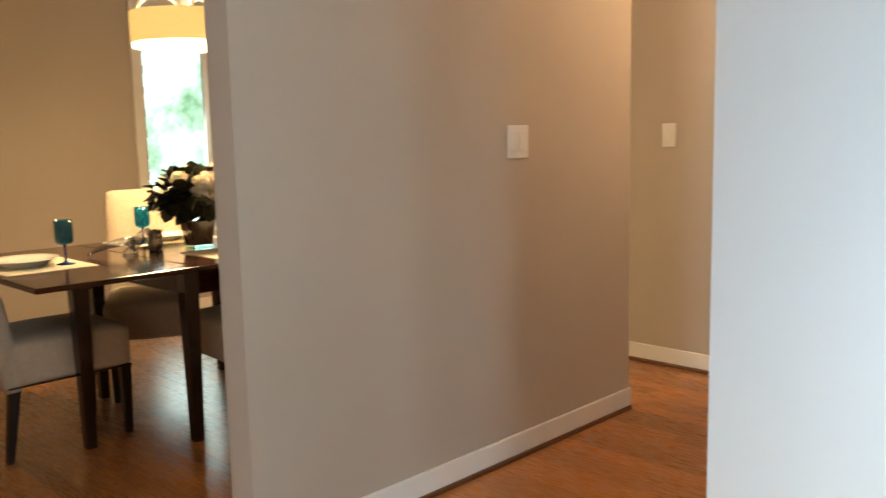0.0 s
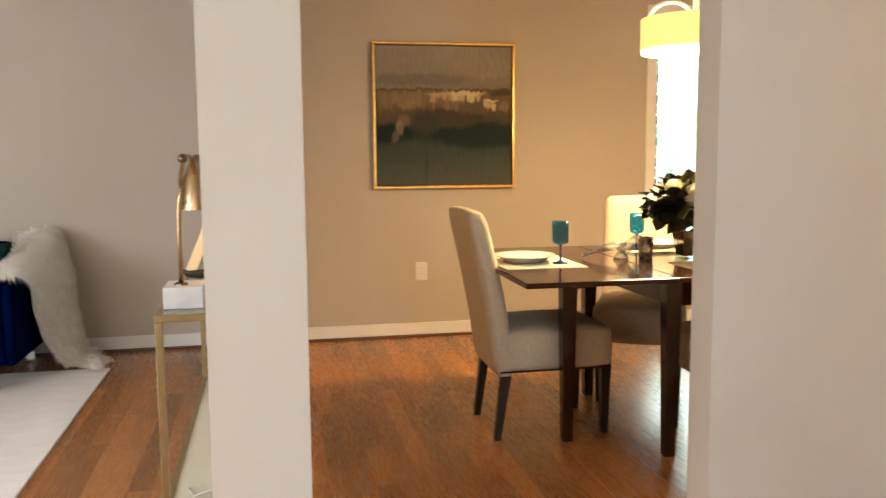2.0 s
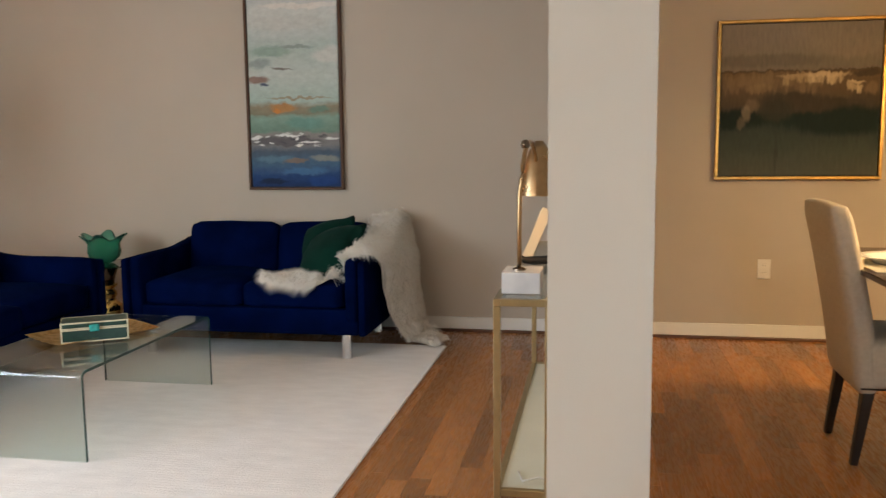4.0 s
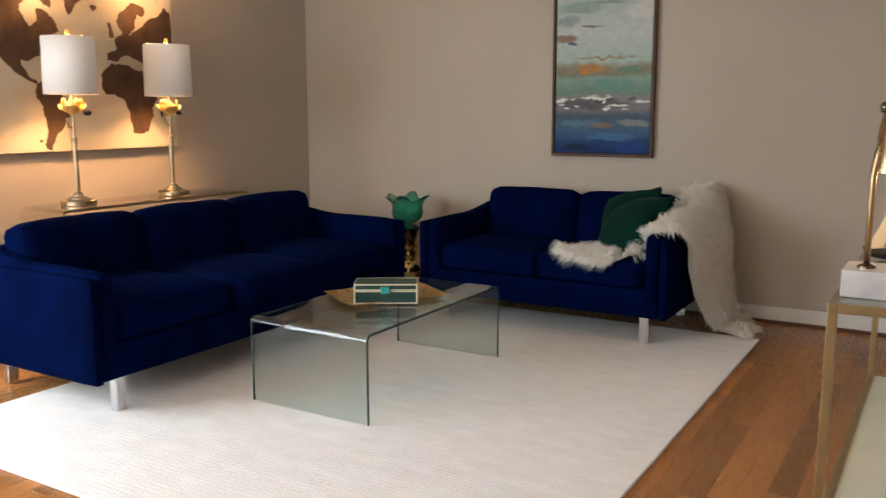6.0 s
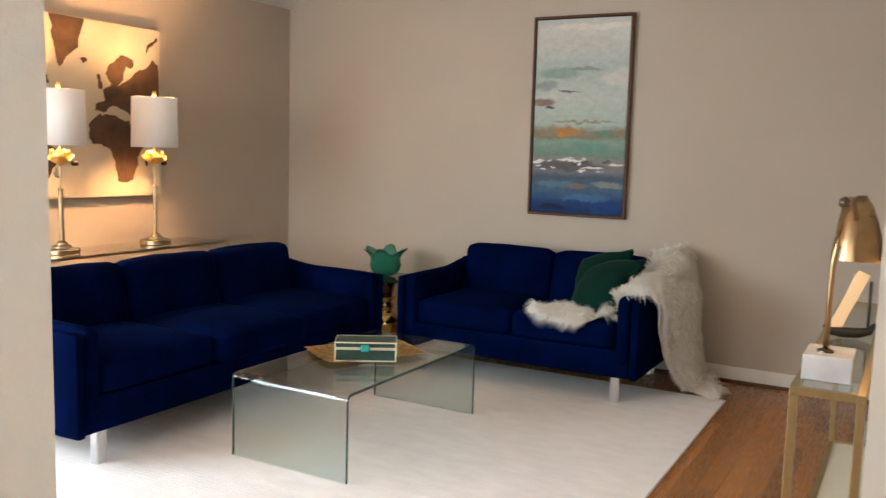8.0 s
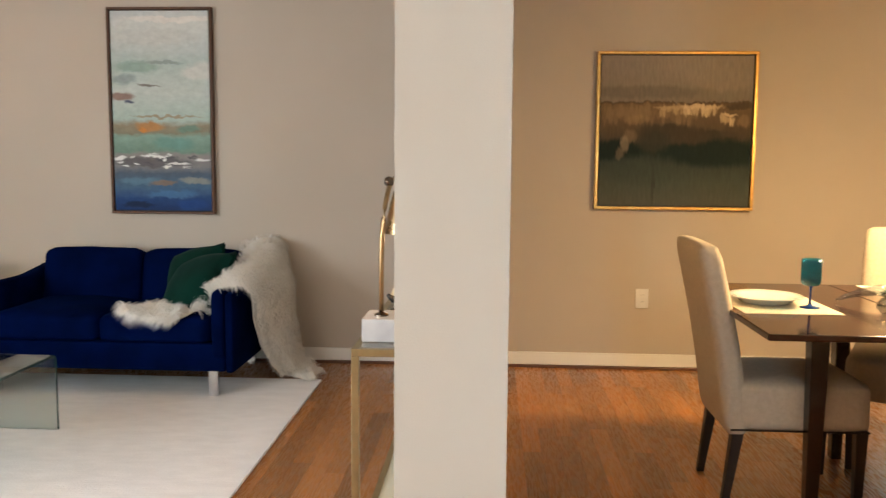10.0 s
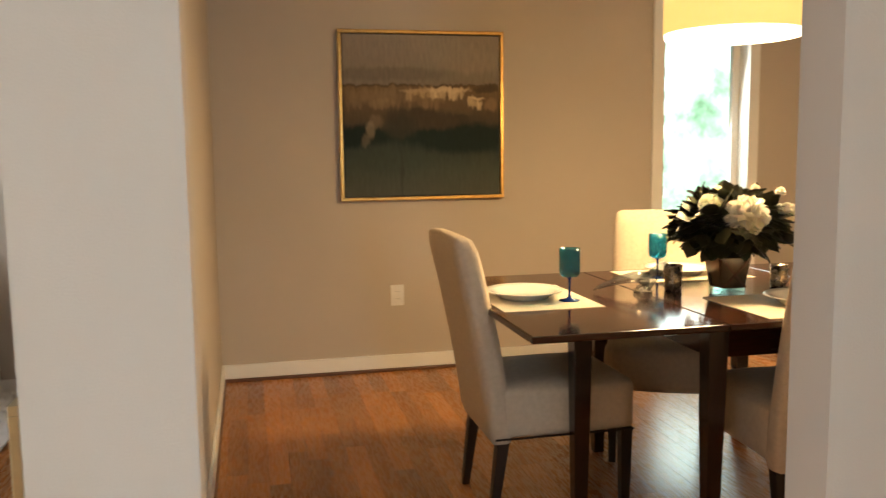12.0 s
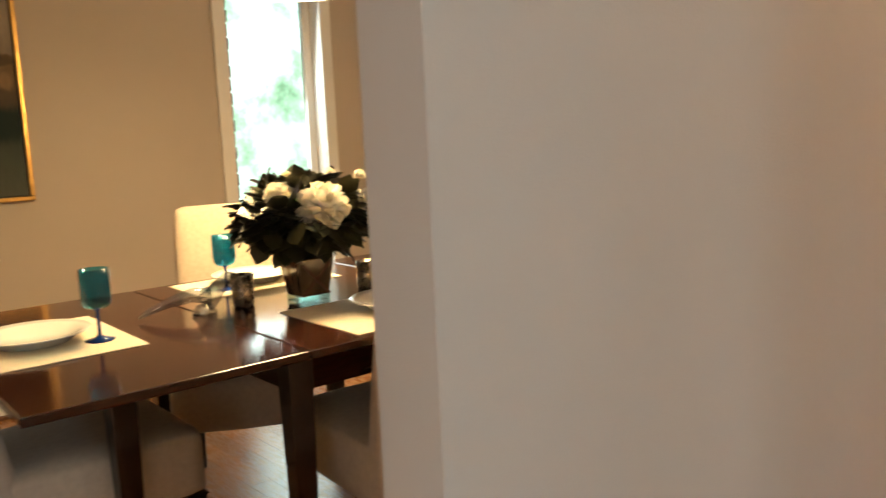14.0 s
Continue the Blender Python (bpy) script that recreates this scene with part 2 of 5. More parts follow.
# far wall with the dining window's opening
GX0, GX1, GZ0, GZ1 = 3.062, 3.64, 0.35, 2.16
structure("wall_far", box((XL - 0.15, YF, -0.2, GX0, YF + 0.15, TOP), (GX1, YF, -0.2, XD + 0.15, YF + 0.15, TOP),
                          (GX0, YF, -0.2, GX1, YF + 0.15, GZ0), (GX0, YF, GZ1, GX1, YF + 0.15, TOP)), M_WALL, "greige painted plaster wall", "wall")
structure("wall_left", box((XL - 0.15, YN, -0.2, XL, 0.05, TOP), (XL - 0.15, 1.85, -0.2, XL, YF, TOP), (XL - 0.15, 0.05, -0.2, XL, 1.85, 0.4), (XL - 0.15, 0.05, 2.1, XL, 1.85, TOP)), M_WALL, "greige painted plaster wall", "wall")
structure("wall_right", box((XD, YN, -0.2, XD + 0.15, YF, TOP)), M_WALL, "greige painted plaster wall", "wall")
structure("wall_partition", box((PX0, PY + 0.115, -0.022, PX1, YF, TOP), (PX0, PY, -0.022, PW, PY + 0.115, TOP)), M_WALL, "greige partition wall with a plain squared end", "wall")
structure("wall_hall", box((WX0, WY0, -0.022, WX1, WY1, TOP)), M_WALL, "greige painted wall between hall and dining room", "wall")
# closet wall in the lightened paint, daylight included in its colour
structure("wall_closet", box((1.907, 0.926, -0.022, XD, 1.046, TOP), (1.907, YN, -0.022, 2.027, 0.926, TOP)), M_WALL_LIT, "smooth painted wall by the entry, colour lightened to look daylit", "wall")
structure("wall_entry", box((-0.268, YN, -0.022, -0.148, 0.925, TOP)), M_WALL, "greige painted wall beside the entry", "wall")
# front wall with window and door openings
structure("wall_front", box((XL - 0.15, YN - 0.15, -0.2, -3.4, YN, TOP), (-1.2, YN - 0.15, -0.2, 0.55, YN, TOP), (1.65, YN - 0.15, -0.2, XD + 0.15, YN, TOP),
                            (-3.4, YN - 0.15, -0.2, -1.2, YN, 0.6), (-3.4, YN - 0.15, 2.1, -1.2, YN, TOP), (0.55, YN - 0.15, 2.25, 1.65, YN, TOP), (0.55, YN - 0.15, -0.2, 1.65, YN, 0.3)),
          M_WALL, "greige painted front wall", "wall")
# vaulted living room ceiling, flat over hall and dining room
bm = bmesh.new()
prof = [(XL - 0.15, 2.335), (RIDGE, 3.12), (PX0 + 0.06, 2.44)]
for (xa, za), (xb, zb) in zip(prof, prof[1:]):
    vs = [bm.verts.new(p) for p in ((xa, YN - 0.15, za), (xb, YN - 0.15, zb), (xb, YF + 0.15, zb), (xa, YF + 0.15, za),
                                    (xa, YN - 0.15, za + 0.9), (xb, YN - 0.15, zb + 0.9), (xb, YF + 0.15, zb + 0.9), (xa, YF + 0.15, za + 0.9))]
    for f in ((0, 3, 2, 1), (4, 5, 6, 7), (0, 1, 5, 4), (1, 2, 6, 5), (2, 3, 7, 6), (3, 0, 4, 7)):
        bm.faces.new([vs[i] for i in f])
structure("ceiling", bm, M_CEIL, "white vaulted ceiling over the living room", "ceiling")
structure("ceiling", box((PX0 + 0.062, YN - 0.15, H, XD + 0.15, YF + 0.15, H + 0.9)), M_CEIL, "white flat ceiling over hall and dining room", "ceiling")

# baseboards with brown shoe moulding
def baseboard(x0, y0, x1, y1, side):
    """A run from (x0, y0) to (x1, y1); side: the room's side, as a unit step."""
    sx, sy = side
    for name, t, z0, z1, material, bev in (("baseboard", 0.014, 0.018, 0.098, M_TRIM, 0.003), ("trim", 0.022, -0.004, 0.018, M_SHOE, 0.006)):
        a = (min(x0, x1) + min(0, sx * t), min(y0, y1) + min(0, sy * t), z0, max(x0, x1) + max(0, sx * t), max(y0, y1) + max(0, sy * t), z1)
        structure(name, box(a, bevel=bev, seg=2), material, "white painted baseboard" if name == "baseboard" else "brown wooden shoe moulding", "baseboard" if name == "baseboard" else "moulding")


baseboard(XL, YF, PX0, YF, (0, -1))
baseboard(PX1, YF, XD, YF, (0, -1))
baseboard(XL, YN, XL, YF - 0.022, (1, 0))
baseboard(PX0, PY + 0.02, PX0, YF - 0.022, (-1, 0))
baseboard(PX1, PY + 0.115, PX1, YF - 0.022, (1, 0))
baseboard(PX0, PY, PW, PY, (0, -1))
baseboard(WX0, WY0, WX1, WY0, (0, -1))
baseboard(WX0, WY1, WX1, WY1, (0, 1))
baseboard(1.907, YN, 1.907, 1.046, (-1, 0))
baseboard(XD, 1.06, XD, YF - 0.022, (-1, 0))

# dining window
win = thing("window_1", pose(0, YF, 0), "tall narrow white casement window with trees outside", "window", kind="structure")
part("window_frame", box((2.990, -0.022, 0.30, GX0, 0, 2.235), (GX1, -0.022, 0.30, 3.712, 0, 2.235), (GX0, -0.022, GZ1, GX1, 0, 2.235), (GX0, -0.022, 0.30, GX1, 0, GZ0), bevel=0.004), M_TRIM, win)
part("window_sill", box((2.965, -0.06, 0.275, 3.74, 0.0, 0.298), bevel=0.006), M_TRIM, win)
part("sash", box((GX0 + 0.002, 0.09, GZ0, GX0 + 0.022, 0.13, GZ1), (GX1 - 0.050, 0.09, GZ0, GX1 - 0.002, 0.13, GZ1), (GX0 + 0.022, 0.09, GZ0, GX1 - 0.050, 0.13, GZ0 + 0.05), (GX0 + 0.022, 0.09, GZ1 - 0.05, GX1 - 0.050, 0.13, GZ1), bevel=0.004), M_TRIM, win)
pane = part("pane", box((GX0 + 0.022, 0.108, GZ0 + 0.05, GX1 - 0.050, 0.114, GZ1 - 0.05)), M_GLASS, win)
pane.visible_shadow = False
part("jamb", box((GX0, 0.001, GZ0 + 0.006, GX0 + 0.002, 0.15, GZ1 - 0.006), (GX1 - 0.0015, 0.001, GZ0 + 0.006, GX1, 0.15, GZ1 - 0.006), (GX0, 0.001, GZ1 - 0.006, GX1, 0.15, GZ1 - 0.0015), (GX0, 0.001, GZ0, GX1, 0.15, GZ0 + 0.006)), M_TRIM, win)


def plain_window(name, m, w, z0, z1, label):
    """White sash window filling an opening w wide; its outer face looks along +y in its own space."""
    t = thing(name, m, label, "window", kind="structure")
    h = w / 2
    part("window_frame", box((-h, 0.0, z0, -h + 0.06, 0.10, z1), (h - 0.06, 0.0, z0, h, 0.10, z1), (-h + 0.06, 0.0, z1 - 0.06, h - 0.06, 0.10, z1), (-h + 0.06, 0.0, z0, h - 0.06, 0.10, z0 + 0.06)), M_TRIM, t)
    part("mullion", box((-0.025, 0.02, z0 + 0.06, 0.025, 0.09, z1 - 0.06)), M_TRIM, t)
    p = part("pane", box((-h + 0.06, 0.05, z0 + 0.06, h - 0.06, 0.055, z1 - 0.06)), M_GLASS, t)
    p.visible_shadow = False


plain_window("window_2", pose(-2.3, YN - 0.02, 0, 0, 0, 180), 2.2, 0.6, 2.1, "wide white front window")
plain_window("window_3", pose(XL - 0.02, 0.95, 0, 0, 0, 90), 1.8, 0.4, 2.1, "white side window")
plain_window("window_4", pose(1.10, YN - 0.02, 0, 0, 0, 180), 1.1, 0.3, 2.25, "white glazed entry light")
M_WOVEN = mat("woven shade", (0.05, 0.035, 0.022), 0.9, color2=(0.11, 0.08, 0.05), scale=50, stretch=(0.3, 1, 6), bump=0.5)
shade = thing("roman_shade", pose(0, YF + 0.03, 0), "dark woven roman shade pulled up in the window", "blind")
for k in range(3):
    part("fold", box((GX0 + 0.004, -0.012 + 0.006 * k, 2.01 + 0.05 * k, GX1 - 0.004, 0.010, 2.055 + 0.05 * k), bevel=0.006), M_WOVEN, shade)


# ---- sofas ----
def sofa(name, m, width, depth, seats, label, group, leg_in, leg_back):
    """Faces -y in its own space; origin on the floor at the middle of its front."""
    s = thing(name, m, label, "sofa", group)
    w, d, zb = width / 2, depth, 0.145
    part("base", box((-w + 0.05, 0.02, zb, w - 0.05, d - 0.05, zb + 0.15), bevel=0.012), M_VELVET, s)
    part("back", soft(w - 0.02, 0.055, 0.235, 0.03, (0, 0.008, 0), at=(0, d - 0.06, zb + 0.245), wobble=0.002), M_VELVET, s, smooth=True)
    for k in (-1, 1):
        for name, bm in (("arm_panel", soft(0.022, d / 2, 0.214, 0.012, at=(k * (w - 0.022), d / 2, zb + 0.212), wobble=0.001)),
                         ("arm_pad", soft(0.042, d / 2 - 0.03, 0.185, 0.030, (0.008, 0.006, 0.004), at=(k * (w - 0.087), d / 2 - 0.02, zb + 0.255), wobble=0.002))):
            for v in bm.verts if name == "arm_pad" else ():      # the pad sweeps up towards the back
                q = max(0.0, min(1.0, (v.co.y / d - 0.50) / 0.45))
                v.co.z += 0.045 * q * q * (3 - 2 * q) * max(0.0, (v.co.z - zb) / 0.45)
            part(name, bm, M_VELVET, s, smooth=True)
        for y in (leg_back, d - 0.07):
            part("leg", box((k * (w - leg_in) - 0.025, y - 0.02, -0.004, k * (w - leg_in) + 0.025, y + 0.02, zb), bevel=0.003), M_CHROME, s, "flat chrome leg")
    inner = 2 * (w - 0.132)
    cw = inner / seats
    for i in range(seats):
        x = -inner / 2 + cw * (i + 0.5)
        part("seat_cushion", soft(cw / 2 - 0.003, (d - 0.13) / 2, 0.075, 0.035, (0.003, 0.008, 0.022), at=(x, (d - 0.13) / 2 + (-0.030 if seats == 3 and i == 1 else 0.015), zb + 0.222), wobble=0.003), M_VELVET, s, smooth=True)
        turn = Matrix.Rotation(radians(-11), 4, "X")
        part("back_cushion", soft(cw / 2 - 0.004, 0.085, 0.220, 0.05, (0.004, 0.035, 0.012), at=(x, d - 0.215, zb + 0.362), wobble=0.005, turn=turn), M_VELVET, s, smooth=True)
    return s


sofa("sofa", pose(-2.500, 3.826, 0.014, 0, 0, 90), 2.19, 0.88, 3, "navy blue velvet three-seat sofa on chrome legs", "blue velvet sofas", 0.152, 0.070)
sofa("loveseat", pose(-1.645, 4.90, 0.014), 1.49, 0.88, 2, "navy blue velvet two-seat sofa with a fur throw", "blue velvet sofas", 0.135, 0.09)

# ---- rug ----
rug = thing("rug", pose(0, 0, 0), "large ivory low-pile rug with fine cross ribs", "rug")
part("rug_field", box((-3.06, 2.29, 0.001, -0.520, 5.37, 0.013), bevel=0.005), M_RUG, rug)


# ---- coffee table: one bent glass sheet ----
def waterfall(x0, y0, x1, y1, z0, z1, th, r, along="y"):
    """A sheet bent down at both ends; along: the axis between the ends."""
    bm = bmesh.new()
    a0, a1, b0, b1 = (y0, y1, x0, x1) if along == "y" else (x0, x1, y0, y1)

    def path(o):
        rr = r - o
        pts = [(a0 + o, z0)]
        for k in range(9):
            q = math.pi / 2 * k / 8
            pts.append((a0 + r - rr * math.cos(q), z1 - r + rr * math.sin(q)))
        for k in range(9):
            q = math.pi / 2 * k / 8
            pts.append((a1 - r + rr * math.sin(q), z1 - r + rr * math.cos(q)))
        pts.append((a1 - o, z0))
        return pts
    rows = []
    for o, b in ((0, b0), (0, b1), (th, b1), (th, b0)):
        rows.append([bm.verts.new((b, a, z) if along == "y" else (a, b, z)) for a, z in path(o)])
    n = len(rows[0])
    for i in range(4):
        for k in range(n - 1):
            bm.faces.new((rows[i][k], rows[(i + 1) % 4][k], rows[(i + 1) % 4][k + 1], rows[i][k + 1]))
    for k in (0, n - 1):
        bm.faces.new([rows[i][k] for i in range(4)])
    bmesh.ops.recalc_face_normals(bm, faces=bm.faces[:])
    return bm


ct = thing("coffee_table", pose(0, 0, 0.013), "clear bent-glass waterfall coffee table on the rug", "coffee table")
sheet = part("glass_sheet", waterfall(-2.172, 3.25, -1.577, 4.357, 0.0, 0.364, 0.012, 0.032), M_GLASS, ct, smooth=False)
for x in (-2.1735, -1.5755):
    part("polished_edge", waterfall(x - 0.0014, 3.2505, x + 0.0014, 4.3565, 0.0005, 0.3635, 0.011, 0.0315), M_GLASS_EDGE, ct, "dark green polished glass edge")

# ---- dining table ----
dt = thing("dining_table", pose(0, 0, 0, 0, 0, 0), "dark polished mahogany drop-leaf dining table", "dining table")
TZ = 0.76
for x0, x1 in ((1.334, 1.950), (1.952, 2.690), (2.692, 3.306)):
    part("leaf" if x1 < 2 or x0 > 2.6 else "tabletop", box((x0, 3.235, TZ - 0.022, x1, 4.385, TZ), bevel=0.005), M_MAHOG, dt)
part("apron", box((2.01, 3.37, TZ - 0.135, 2.63, 3.392, TZ - 0.022), (2.01, 4.282, TZ - 0.135, 2.63, 4.304, TZ - 0.022), (1.972, 3.40, TZ - 0.135, 1.992, 4.275, TZ - 0.022), (2.648, 3.40, TZ - 0.135, 2.668, 4.275, TZ - 0.022)), M_MAHOG, dt)


def leg(x, y, top, a=0.030, b=0.020):
    bm = bmesh.new()
    bmesh.ops.create_cone(bm, cap_ends=True, segments=4, radius1=b * 1.414, radius2=a * 1.414, depth=top, matrix=Matrix.Translation((x, y, top / 2)) @ Matrix.Rotation(radians(45), 4, "Z"))
    bmesh.ops.bevel(bm, geom=bm.edges[:], offset=0.003, segments=2, profile=0.5, affect="EDGES")
    return bm


for x, y in ((1.987, 3.385), (2.653, 3.385), (1.987, 4.29), (2.653, 4.29), (1.644, 3.647), (2.996, 4.03)):
    part("leg", leg(x, y, TZ - 0.022, 0.034, 0.022), M_MAHOG_LEG, dt)
for xa, ya, xb, yb in ((1.644, 3.647, 1.985, 3.82), (2.996, 4.03, 2.655, 3.86)):
    bm = box((0, -0.011, TZ - 0.10, math.hypot(xb - xa, yb - ya), 0.011, TZ - 0.024))
    bmesh.ops.transform(bm, matrix=pose(xa, ya, 0, 0, 0, math.degrees(math.atan2(yb - ya, xb - xa))), verts=bm.verts)
    part("gate_rail", bm, M_MAHOG, dt)


# ---- dining chairs ----
def dining_chair():
    """Faces +x; origin on the floor under the middle of its legs."""
    c = thing("dining_chair", pose(0, 0, 0), "cream upholstered parsons dining chair with dark legs", "chair", "chairs round the dining table")
    part("seat", soft(0.258, 0.222, 0.092, 0.030, (0.006, 0.004, 0.022), at=(0.003, 0, 0.395), wobble=0.002), M_LINEN, c, smooth=True)
    # back: a slab that leans and curls away
    bm = soft(0.042, 0.222, 0.357, 0.032, (0.010, 0.003, 0.006), cuts=13)
    for v in bm.verts:
        t = max(0.0, min(1.0, (v.co.z + 0.37) / 0.74))
        v.co.x -= 0.02 + 0.125 * t ** 1.45
        v.co.x += 0.012 * (1 - t)
        v.co.z += 0.637
    bmesh.ops.translate(bm, vec=(-0.212, 0, 0), verts=bm.verts)
    part("backrest", bm, M_LINEN, c, smooth=True)
    part("piping", tube([(0.256, -0.217, 0.306), (-0.25, -0.217, 0.306)], 0.004, 6), M_ESPRESSO, c, "dark welt under the seat")
    for y in (-0.185, 0.185):
        part("leg", leg(0.235, y, 0.31, 0.022, 0.015), M_ESPRESSO, c, "dark wooden leg")
        bm = leg(0, 0, 0.31, 0.022, 0.014)
        for v in bm.verts:
            v.co.x += -0.215 - 0.04 * max(0.0, (0.31 - v.co.z) / 0.31) ** 1.6
            v.co.y += y
        part("leg", bm, M_ESPRESSO, c, "dark wooden leg")
    return c


chair = dining_chair()
chair.matrix_world = pose(1.607, 3.90, 0)
copy_thing(chair, pose(2.27, 4.28, 0, 0, 0, -118))
copy_thing(chair, pose(2.345, 3.465, 0, 0, 0, 86))


# ---- paintings ----
def brushed(name, stops, wobble, stretch, blots, relief=0.4, vary=0.22):
    """Colour bands over the canvas height, with soft-edged dabs (x, z, half width, half height, colour, strength) brushed over them."""
    m = bpy.data.materials.new(name)
    m.use_nodes = True
    nt = m.node_tree
    b = nt.nodes["Principled BSDF"]
    b.inputs["Roughness"].default_value = 0.6
    b.inputs["Specular IOR Level"].default_value = 0.12

    def node(kind, op=None):
        n = nt.nodes.new("ShaderNode" + kind)
        if op:
            n.operation = op
        return n
    tc = node("TexCoord")
    spot = tc.outputs["Generated"]
    last = None
    for scale, amount in ((3.0, wobble), (11.0, wobble * 0.7)):
        mp = node("Mapping")
        mp.inputs["Scale"].default_value = stretch
        nt.links.new(tc.outputs["Generated"], mp.inputs[0])
        no = node("TexNoise")
        no.inputs["Scale"].default_value, no.inputs["Detail"].default_value, no.inputs["Roughness"].default_value = scale, 5, 0.6
        nt.links.new(mp.outputs[0], no.inputs["Vector"])
        off = node("VectorMath", "SUBTRACT")
        off.inputs[1].default_value = (0.5, 0.5, 0.5)
        nt.links.new(no.outputs["Color"], off.inputs[0])
        mul = node("VectorMath", "MULTIPLY")
        mul.inputs[1].default_value = (amount * 2, 0, amount * 2)
        nt.links.new(off.outputs[0], mul.inputs[0])
        add = node("VectorMath", "ADD")
        nt.links.new(spot, add.inputs[0])
        nt.links.new(mul.outputs[0], add.inputs[1])
        spot, last = add.outputs[0], no.outputs["Fac"]
    sep = node("SeparateXYZ")
    nt.links.new(spot, sep.inputs[0])
    ramp = node("ValToRGB")
    els = ramp.color_ramp.elements
    while len(els) < len(stops):
        els.new(0.5)
    for e, (p, c) in zip(els, stops):
        e.position, e.color = p, (*c, 1)
    nt.links.new(sep.outputs["Z"], ramp.inputs[0])
    out = ramp.outputs[0]
    for x, z, w, h, c, strength in blots:
        sub, mul, ln, mr, mx = node("VectorMath", "SUBTRACT"), node("VectorMath", "MULTIPLY"), node("VectorMath", "LENGTH"), node("MapRange"), node("Mix")
        sub.inputs[1].default_value = (x, 0, z)
        mul.inputs[1].default_value = (1 / w, 0, 1 / h)
        nt.links.new(spot, sub.inputs[0])
        nt.links.new(sub.outputs[0], mul.inputs[0])
        nt.links.new(mul.outputs[0], ln.inputs[0])
        mr.interpolation_type = "SMOOTHSTEP"
        mr.inputs["From Min"].default_value, mr.inputs["From Max"].default_value = 0.55, 1.1
        mr.inputs["To Min"].default_value, mr.inputs["To Max"].default_value = strength, 0.0
        nt.links.new(ln.outputs["Value"], mr.inputs["Value"])
        mx.data_type = "RGBA"
        mx.inputs["B"].default_value = (*c, 1)
        nt.links.new(out, mx.inputs["A"])
        nt.links.new(mr.outputs[0], mx.inputs["Factor"])
        out = mx.outputs["Result"]
    hv, vr = node("HueSaturation"), node("MapRange")
    vr.inputs["From Min"].default_value, vr.inputs["From Max"].default_value = 0.3, 0.7
    vr.inputs["To Min"].default_value, vr.inputs["To Max"].default_value = 1 - vary, 1 + vary
    nt.links.new(last, vr.inputs["Value"])
    nt.links.new(vr.outputs[0], hv.inputs["Value"])
    nt.links.new(out, hv.inputs["Color"])
    nt.links.new(hv.outputs[0], b.inputs["Base Color"])
    bp = node("Bump")
    bp.inputs["Strength"].default_value, bp.inputs["Distance"].default_value = relief, 0.004
    nt.links.new(last, bp.inputs["Height"])
    nt.links.new(bp.outputs[0], b.inputs["Normal"])
    return m


CREAM, TAN = (0.60, 0.45, 0.27), (0.22, 0.145, 0.08)
rng = random.Random(21)
DRIPS = [(0.40 + 0.027 * k + rng.uniform(-0.006, 0.006), 0.648 - rng.uniform(0, 0.02), 0.017, rng.uniform(0.022, 0.050), CREAM if k > 5 else (0.40, 0.28, 0.15), rng.uniform(0.45, 0.95)) for k in range(14)]
DRIPS += [(0.80 + 0.02 * k, 0.59 - 0.006 * k, 0.014, rng.uniform(0.025, 0.05), CREAM, rng.uniform(0.5, 0.9)) for k in range(5)]
BAND = [(0.03 + 0.035 * k, 0.60 + rng.uniform(-0.03, 0.03), 0.022, rng.uniform(0.04, 0.10), (0.26, 0.175, 0.095), rng.uniform(0.25, 0.6)) for k in range(18)]
